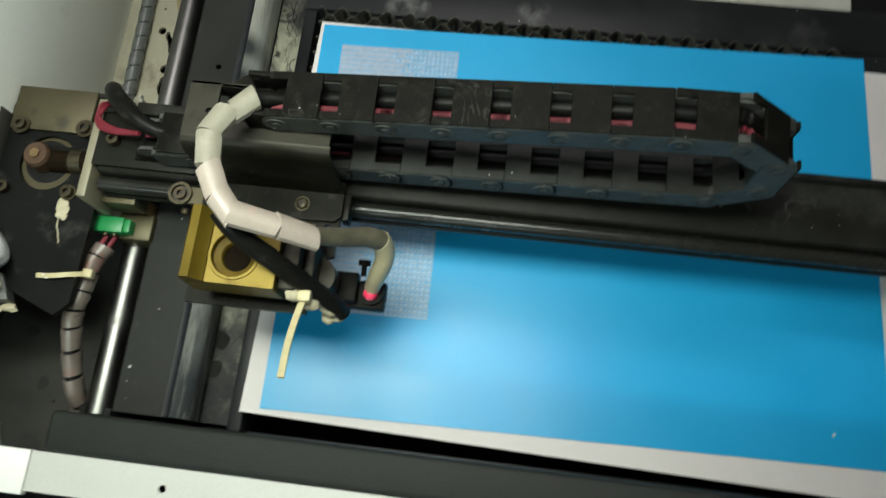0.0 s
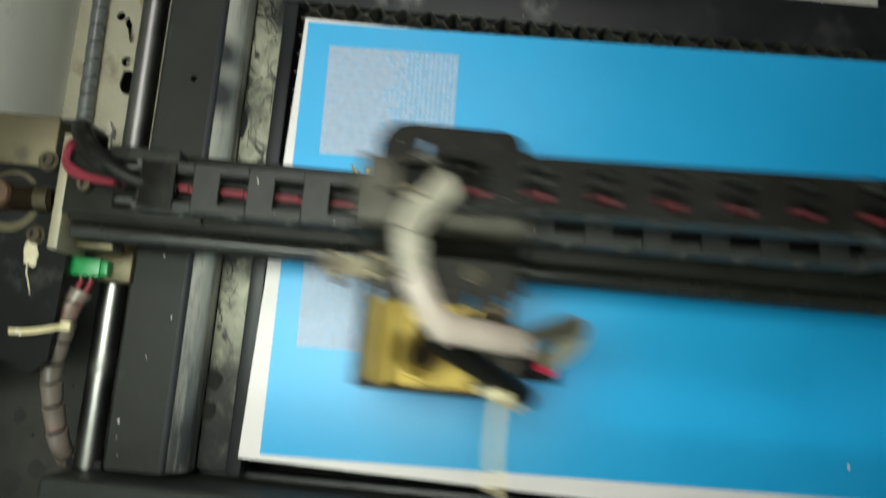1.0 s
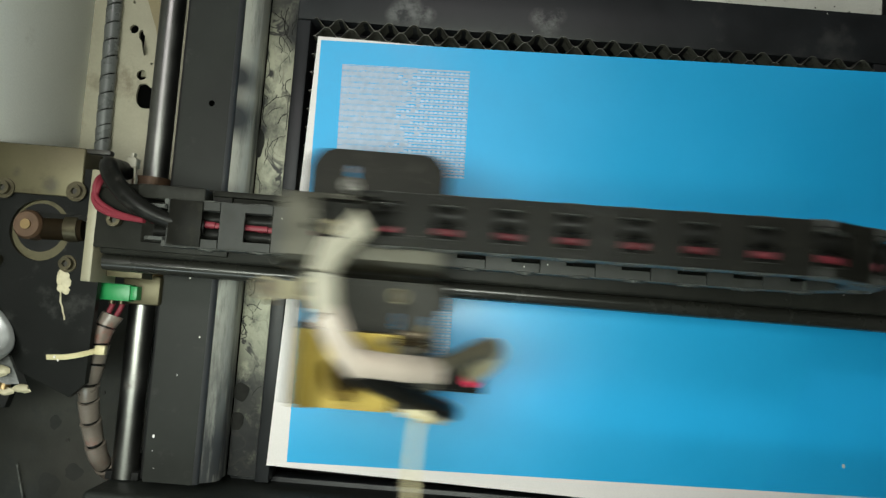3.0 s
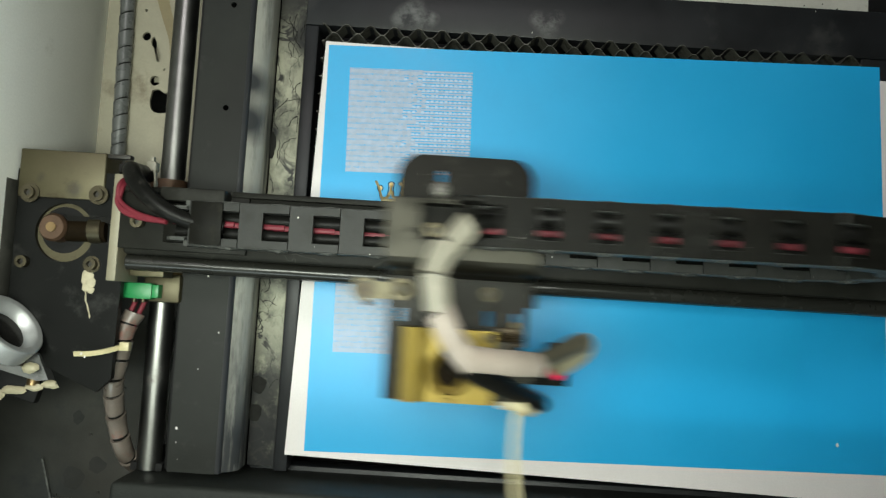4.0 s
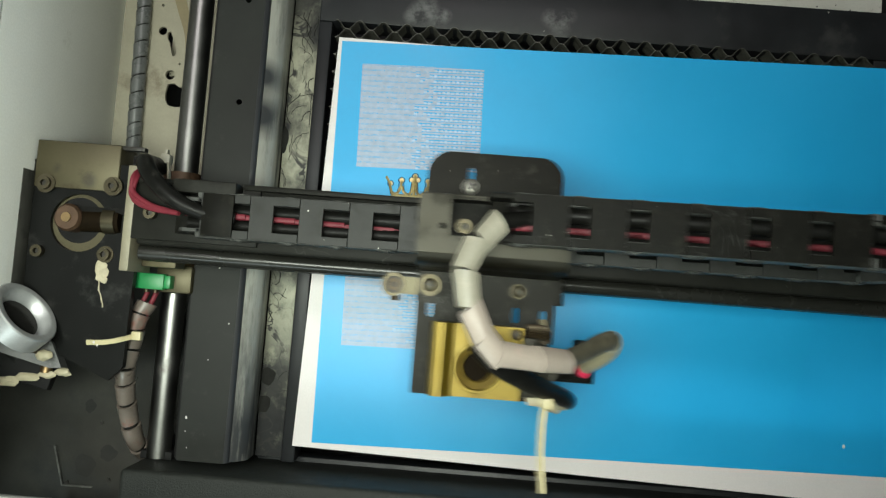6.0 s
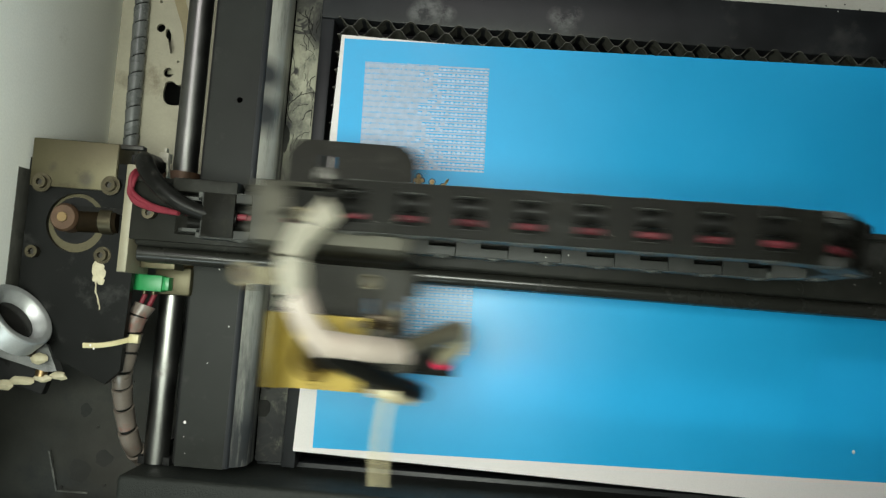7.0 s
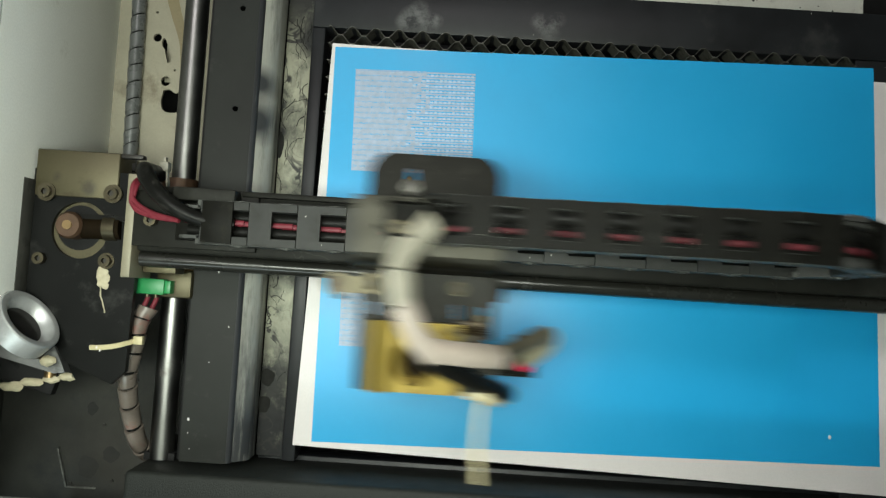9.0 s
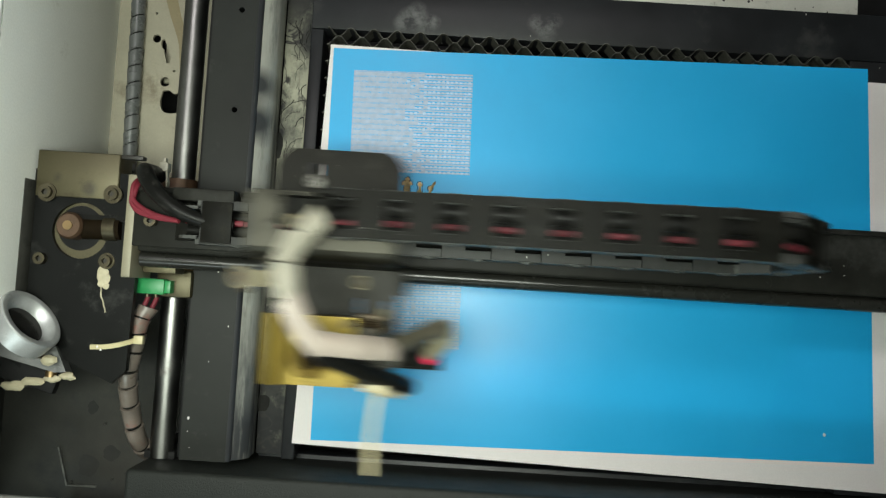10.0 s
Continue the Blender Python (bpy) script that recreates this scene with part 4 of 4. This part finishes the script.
# ---------------------------------------------------------------- laser head
def laser_head():
    h = thing("laser_head", "black laser carriage with gold mirror block, wrapped hose and bent bracket", "laser head")
    # carriage plate with adjusting slots
    bm = B()
    outer = [(-31, 37), (22, 37), (22, 61), (30, 63)] + [(30, 120)] + round_rect(-30.5, 30, 100, 145.5, (10, 10, 0, 0), 8)[:18] + [(-30.5, 100), (-31, 90)]
    slots = [round_rect(x - 1.5, x + 1.5, y - 3.6, y + 3.4, 1.45, 4) for x, y in ((-25, 74.5), (13, 74.5), (25, 74))] + [round_rect(-12.6, -9.6, 128, 139, 1.45, 4)]
    plate(bm, outer, slots, 63.6, 66.2)
    part("carriage_plate", bm, M_PLATE, h, "black steel plate with rounded corners and slots", smooth=False)
    # bent bracket: foot, web and top flange with an opening
    bm = B()
    plate(bm, [(-31.3, 78), (-29, 76.8), (28, 78.5), (30.6, 81), (30.6, 91), (-31.3, 91)], [], 66.3, 68.4)
    part("foot_plate", bm, M_PLATE, h, "dark steel foot plate")
    bm = B()
    prof = [(91, 66.3), (91, 68.4), (92.0, 78), (92.5, 90), (92.7, 99), (93.2, 101.8), (94.2, 104.0), (95.7, 105.5), (97.5, 106), (97.5, 104.4), (96.4, 104.0), (95.3, 102.8), (94.7, 99), (94.2, 84), (92.8, 66.3)]
    a = [bm.verts.new((-31.3, y, z)) for y, z in prof]
    b = [bm.verts.new((30.0, y, z)) for y, z in prof]
    for k in range(len(prof)):
        bm.faces.new((a[k], a[(k + 1) % len(prof)], b[(k + 1) % len(prof)], b[k]))
    bm.faces.new(a[::-1]); bm.faces.new(b)
    br = part("bent_bracket", bm, M_BRACKET, h, "grey-brown bent steel bracket")
    bm = B()
    plate(bm, [(-31.3, 97.4), (29.6, 97.4), (29.6, 104.2), (4, 104.2), (4, 121), (-31.3, 121)],
          [round_rect(-18.6, 2.5, 104.6, 119.4, 0.8, 3), circle(-21.6, 108.2, 1.35, 14)], 104.4, 106)
    box(bm, -31.3, -18.7, 119.6, 121.2, 96, 106, 0.3)
    part("top_flange", bm, M_BRACKET, br)
    bm = B()
    box(bm, -18.4, 4, 104.4, 120, 93.5, 95)
    box(bm, -18.4, 6, 119.2, 120.8, 95, 106, 0.3)
    part("recess", bm, M_CHAIN, h)
    cap_screw(h, -12.8, 109, 95, 3.0, 6.5, M_SCREW)
    # last chain mount on the flange
    bm = B()
    for y in (103.6, 120.4):
        box(bm, -4, 15, y - 1.1, y + 1.1, 106.1, 119, 0.6)
    box(bm, -3, 4, 103, 121, 106.05, 107.5, 0.3)
    part("chain_mount", bm, M_CHAIN, h)
    cross_screw(h, -26, 85, 68.6, 3.1, M_SCREW, washer=4.9)
    cross_screw(h, 13, 85, 68.6, 2.7, M_SCREW, washer=3.3)
    cross_screw(h, -11.2, 130, 66.4, 3.6, M_NICKEL)
    # belt tensioner arm with its roller screw
    bm = B()
    plate(bm, round_rect(-47.0, -22, 80.2, 87.8, 3.7, 6), [], 66.0, 67.2)
    arm = part("tensioner_arm", bm, M_ZINC, h, "dull zinc-plated arm")
    bm = B()
    plate(bm, circle(-42, 84, 5.2, 28), [circle(-42, 84, 3.9, 22)], 67.2, 69.2)
    part("roller", bm, M_SCREW, arm)
    # Dark disc stands in for the shade inside the roller
    bm = B()
    plate(bm, circle(-42, 84, 3.8, 22), [], 67.25, 67.7)
    part("roller_gap", bm, M_SOCKET, arm)
    cap_screw(h, -42, 84, 66.4, 2.7, 3.2, M_RUSTSCREW)
    bm = B()
    rod(bm, (-41.5, 77, 60), (-41.5, 79.5, 60), 2.0, seg=12)
    part("tensioner_screw", bm, M_RUSTSCREW, arm)
    # side tab on the far edge
    bm = B()
    box(bm, 30.2, 33.5, 80, 92, 58, 66, 0.6)
    part("side_tab", bm, M_PLATE, h)

    # gold mirror block
    bm = B()
    prof = [(-22.8, 88), (-22.8, 98.8), (-21.2, 101.6), (-17.6, 102.2), (-15.4, 98.5), (-13.5, 97), (-13.4, 89), (14.5, 89), (14.5, 78), (-22.8, 78)]
    a = [bm.verts.new((x, 40.2, z)) for x, z in prof]
    b = [bm.verts.new((x, 69.8, z)) for x, z in prof]
    for k in range(len(prof)):
        bm.faces.new((a[k], a[(k + 1) % len(prof)], b[(k + 1) % len(prof)], b[k]))
    bm.faces.new(a[::-1]); bm.faces.new(b)
    bmesh.ops.bevel(bm, geom=[e for e in bm.edges if e.calc_face_angle(0) > 0.5], offset=0.45, segments=2, affect="EDGES")
    block = part("mirror_block", bm, M_GOLD, h, "gold anodised mirror block")
    bm = B()
    plate(bm, [(-13.4, 40.2), (14.5, 40.2), (14.5, 69.8), (-13.4, 69.8)], [circle(-3.2, 52.4, 9.0, 40)], 89.0, 96.0)
    part("block_face", bm, M_GOLD, block)
    bm = B()
    prof = [(9.0, 96.0), (9.3, 96.5), (10.3, 96.5), (10.6, 96.0)]
    loops = [[bm.verts.new((-3.2 + r * math.cos(t), 52.4 + r * math.sin(t), z)) for t in (2 * math.pi * k / 40 for k in range(40))] for r, z in prof]
    for a, b in zip(loops, loops[1:]):
        for k in range(40):
            bm.faces.new((a[k], a[(k + 1) % 40], b[(k + 1) % 40], b[k]))
    part("bore_rim", bm, M_GOLD, block, "gold rim round the bore")
    bm = B()
    prof = [(9.0, 93.4), (6.3, 92.4), (5.9, 91.6), (5.9, 89.2)]
    loops = [[bm.verts.new((-3.2 + r * math.cos(t), 52.4 + r * math.sin(t), z)) for t in (2 * math.pi * k / 40 for k in range(40))] for r, z in prof]
    for a, b in zip(loops, loops[1:]):
        for k in range(40):
            bm.faces.new((a[k], a[(k + 1) % 40], b[(k + 1) % 40], b[k]))
    part("bore_step", bm, M_GOLDDARK, block)
    # Dark disc closes the shallow hole and stands in for its shaded depth
    bm = B()
    rod(bm, (-3.2, 52.4, 88.6), (-3.2, 52.4, 89.6), 6.0, seg=32)
    part("bore", bm, M_BORE, block, "dark round bore")
    bm = B()
    box(bm, -20, 20, 42, 68, 66.2, 80, 1.0)
    part("block_base", bm, M_PLATE, h)
    # lens barrel side: knurled knob, plates and small screws
    bm = B()
    n = 26
    for x0, x1, r in ((16.6, 24.6, 4.2), (24.6, 26.4, 2.6)):
        kn = bmesh.new()
        plate(kn, [((r + (0.3 if k % 2 else -0.3)) * math.cos(math.pi * k / n), (r + (0.3 if k % 2 else -0.3)) * math.sin(math.pi * k / n)) for k in range(2 * n)], [], x0, x1)
        for v in kn.verts:
            v.co = Vector((v.co.z, 67.0 + v.co.x, 85.0 + v.co.y))
        tmp = bpy.data.meshes.new("tmp")
        kn.to_mesh(tmp)
        kn.free()
        bm.from_mesh(tmp)
        bpy.data.meshes.remove(tmp)
    part("knurled_knob", bm, M_RUSTSCREW, h, "knurled brass knob", smooth=False)
    cross_screw(h, 11.5, 67.0, 95.2, 2.4, M_RUSTSCREW, washer=3.2)
    bm = B()
    box(bm, 15, 22, 41.5, 66, 66.2, 92, 0.7)
    box(bm, 22.3, 26.5, 42.5, 64, 60, 84, 0.7)
    part("lens_bracket", bm, M_BRACKET, h)
    cross_screw(h, 18.4, 50.5, 92, 1.9, M_SCREW)
    bm = B()
    rod(bm, (24.5, 53, 30), (24.5, 53, 60), 8.0, 5.0, seg=28)
    rod(bm, (24.5, 53, 60), (24.5, 53, 72), 8.6, seg=28)
    part("lens_nozzle", bm, M_BRACKET, h)
    for x, y, z, r in ((23.0, 47.4, 89, 3.8), (27.5, 46.4, 87, 3.2), (22.0, 42.6, 91, 3.0), (30.8, 43.8, 84, 3.4), (34.0, 41.4, 77, 3.4), (36.6, 39.4, 71, 2.8), (33.2, 37.6, 72, 2.6), (28.0, 40.4, 87, 3.0)):
        bm = B()
        ball(bm, (x - 0.5, y - 1.8, z - 2.6), r, 1.25, 1.1, 0.9, 2)
        for v in bm.verts:
            v.co += Vector((noise.noise(v.co * 0.5), noise.noise(v.co * 0.5 + Vector((5, 5, 0))), 0)) * 0.9
        part("glue_bead", bm, M_GLUE, h, "dried cream glue")
    bm = B()
    rod(bm, (24.6, 72.5, 70), (24.6, 66, 80), 1.6, 2.5, seg=16)
    part("hose_fitting", bm, M_ELBOW, h)
    # laser pointer
    bm = B()
    box(bm, 27, 52, 45.5, 58, 44, 50, 0.6)
    rod(bm, (46.2, 52.4, 40), (46.2, 52.4, 53), 5.4, seg=26)
    box(bm, 30, 40, 47, 60, 48, 56, 0.6)
    pt = part("pointer_housing", bm, M_CHAIN, h, "black plastic pointer housing")
    bm = B()
    rod(bm, (46.2, 52.0, 51), (46.2, 51.4, 56), 3.4, 3.0, seg=22)
    ball(bm, (46.2, 51.4, 56), 3.0, 1, 1, 0.5, 2)
    part("red_cap", bm, M_PINKBTN, pt, "bright red cap")
    bm = B()
    rod(bm, (42.6, 58, 58), (42.6, 63.5, 60), 1.2, seg=12)
    rod(bm, (42.6, 62.5, 59.5), (42.6, 64.8, 60.3), 2.7, seg=18)
    part("thumb_screw", bm, M_HOSE, pt)

    # wrapped hose
    line = curve_points([(17, 113, 111), (9.1, 112, 114), (0.9, 110.2, 117), (-2.5, 106.1, 120), (-6, 101.4, 122), (-10.2, 95.4, 124), (-11.1, 88.4, 126), (-10.1, 81.7, 127), (-8, 73.9, 127), (-3.9, 67.6, 127), (3.2, 62.2, 125.5), (11.4, 59.5, 123), (21.5, 58.3, 118), (30.4, 58.6, 110), (41.4, 63.8, 98)], 10)
    n = len(line)
    bm = B()
    sweep(bm, line[:int(0.19 * n)], 3.4, 14)
    part("hose_end", bm, M_HOSE, h, "black hose end")
    turns = (((0.7, 110.5, 118), (-6.1, 101.7, 121)), ((-7.4, 102.0, 122), (-12.0, 90.5, 125)), ((-11.1, 89.9, 125.5), (-8.7, 76.2, 127)), ((-8.5, 77.0, 127.3), (-2.9, 66.2, 127)),
             ((-3.6, 67.2, 127), (4.0, 58.8, 125)), ((2.4, 60.4, 126), (19.8, 58.9, 118.5)), ((18.6, 59.2, 119.4), (31.2, 58.5, 109.5)))
    bm = B()
    sweep(bm, [Vector(q) for ab in turns for q in (Vector(ab[0]).lerp(Vector(ab[1]), 0.2), Vector(ab[0]).lerp(Vector(ab[1]), 0.8))], 2.7, 14)
    part("hose_core", bm, M_HOSE, h)
    for k, (a, b) in enumerate(turns):
        a, b = Vector(a), Vector(b)
        bm = B()
        sweep(bm, [a.lerp(b, u / 4) for u in range(5)], lambda u: 5.15 - 0.4 * u, 10, flat=0.84, slant=(-1.6, 0.8, -1.2, 1.2, 1.8, -1.2, 1.4)[k], turn=math.pi / 10)
        part("wrap_turn", bm, M_SPIRAL if k < 3 else M_HOSEWRAP, h, "pale plastic wrap turn")
    tail = curve_points([tuple(line[round(0.9 * (n - 1))]), (40.4, 63.2, 99), (47.6, 66.4, 91.5), (52.6, 66.8, 84), (53.2, 62.5, 75), (49.6, 57.2, 65), (46.8, 54, 56)], 8)
    bm = B()
    sweep(bm, tail[:24], lambda u: 3.5 + 0.8 * u, 18)
    part("taped_hose", bm, M_TAPE, h, "dark brown taped hose")
    bm = B()
    sweep(bm, tail[22:], lambda u: 4.5 - 1.0 * u, 18)
    part("hose_elbow", bm, M_ELBOW, h, "cloudy beige tube elbow")
    # thin black hose to the lens and the tie round it
    bm = B()
    sweep(bm, curve_points([(-4, 63, 119), (0.7, 58, 116.5), (6.7, 53.9, 111), (13.8, 50.3, 105), (20.9, 46.9, 97), (28.1, 44.0, 87), (34.7, 41.2, 77), (38.0, 39.2, 69)], 8), lambda u: 4.3 - 0.5 * u, 16)
    part("thin_hose", bm, M_HOSE, h, "thin black rubber hose")
    tie = B()
    ring = [Vector((26.5 + 5.0 * math.cos(t) * 0.8, 43.0 + 5.0 * math.cos(t) * 0.5, 86 + 5.0 * math.sin(t))) for t in (2 * math.pi * k / 20 for k in range(21))]
    ribbon(tie, ring, 2.4, 1.0, Vector((0.5, -0.45, -0.74)))
    box(tie, 24, 29, 37.5, 42, 88.5, 93, 0.6)
    t2 = part("cable_tie", tie, M_TIE, h, "yellowed cable tie")
    bm = B()
    ribbon(bm, curve_points([(26, 40, 89), (25, 32, 92), (24.6, 20, 97), (25.6, 6, 103)]), 2.6, 1.1, Vector((1, 0, 0)))
    part("tie_tail", bm, M_TIE, t2)
    return h


# ---------------------------------------------------------------- build
room()
cabinet()
bed()
y_rods()
gantry()
left_side_cables()
mirror_mount()
CHAIN = drag_chain()
HEAD = laser_head()
sheets()
honeycomb()

# ---------------------------------------------------------------- movement
# the head turns at these times, first at the near end of its stroke, then at the far end, and so on
TURNS = [-0.33, 0.01, 0.385, 0.72, 1.09, 1.42, 1.80, 2.125, 2.5, 2.85, 3.20, 3.545, 3.885, 4.275, 4.61, 4.99, 5.315, 5.69, 6.04, 6.39, 6.74, 7.095, 7.485, 7.79, 8.185, 8.50, 8.885, 9.21, 9.59, 9.925, 10.28]
RAMP, REST = 0.035, 0.028
HEAD_LEFT, HEAD_STROKE = 8.6, 75.4
# times and head places fitted to the camera's view
SEEN = [(0.5, 62), (1, 77), (1.5, 19.5), (2, 40), (4, 74), (4.5, 61.5), (5.5, 50.5), (7, 15.5), (8, 60), (9, 58.5), (9.5, 73), (10, 15)]


def sweep_x(t):
    """The head's place on its to and fro: a steady run with a short ramp and rest at each turn."""
    k = max(i for i, s in enumerate(TURNS) if s <= t)
    span = TURNS[k + 1] - TURNS[k] - 2 * REST
    ph = min(max(t - TURNS[k] - REST, 0), span)
    v = 1 / (span - RAMP)
    if ph < RAMP:
        w = v * ph * ph / (2 * RAMP)
    elif ph > span - RAMP:
        w = 1 - v * (span - ph) ** 2 / (2 * RAMP)
    else:
        w = v * (ph - RAMP / 2)
    if k % 2 == 0:
        w = 1 - w
    return HEAD_LEFT + HEAD_STROKE * w


def head_x(t):
    """The steady sweep, shifted near the SEEN times to fit the camera's view."""
    off = [(s, x - sweep_x(s)) for s, x in SEEN]
    add = 0.0
    for s, d in off:
        add += d * max(0.0, 1 - abs(t - s) / 0.12)
    return sweep_x(t) + add


def motions():
    times = [k / FPS for k in range(int(10 * FPS) + 1)]
    xs = [head_x(t) for t in times]
    walk(HEAD, [(t, pose(x * MM, 0, 0)) for t, x in zip(times, xs)])
    for i, ob in enumerate(CHAIN):
        walk(ob, [(t, link_pose(i, x + 9.2)) for t, x in zip(times, xs)])


motions()
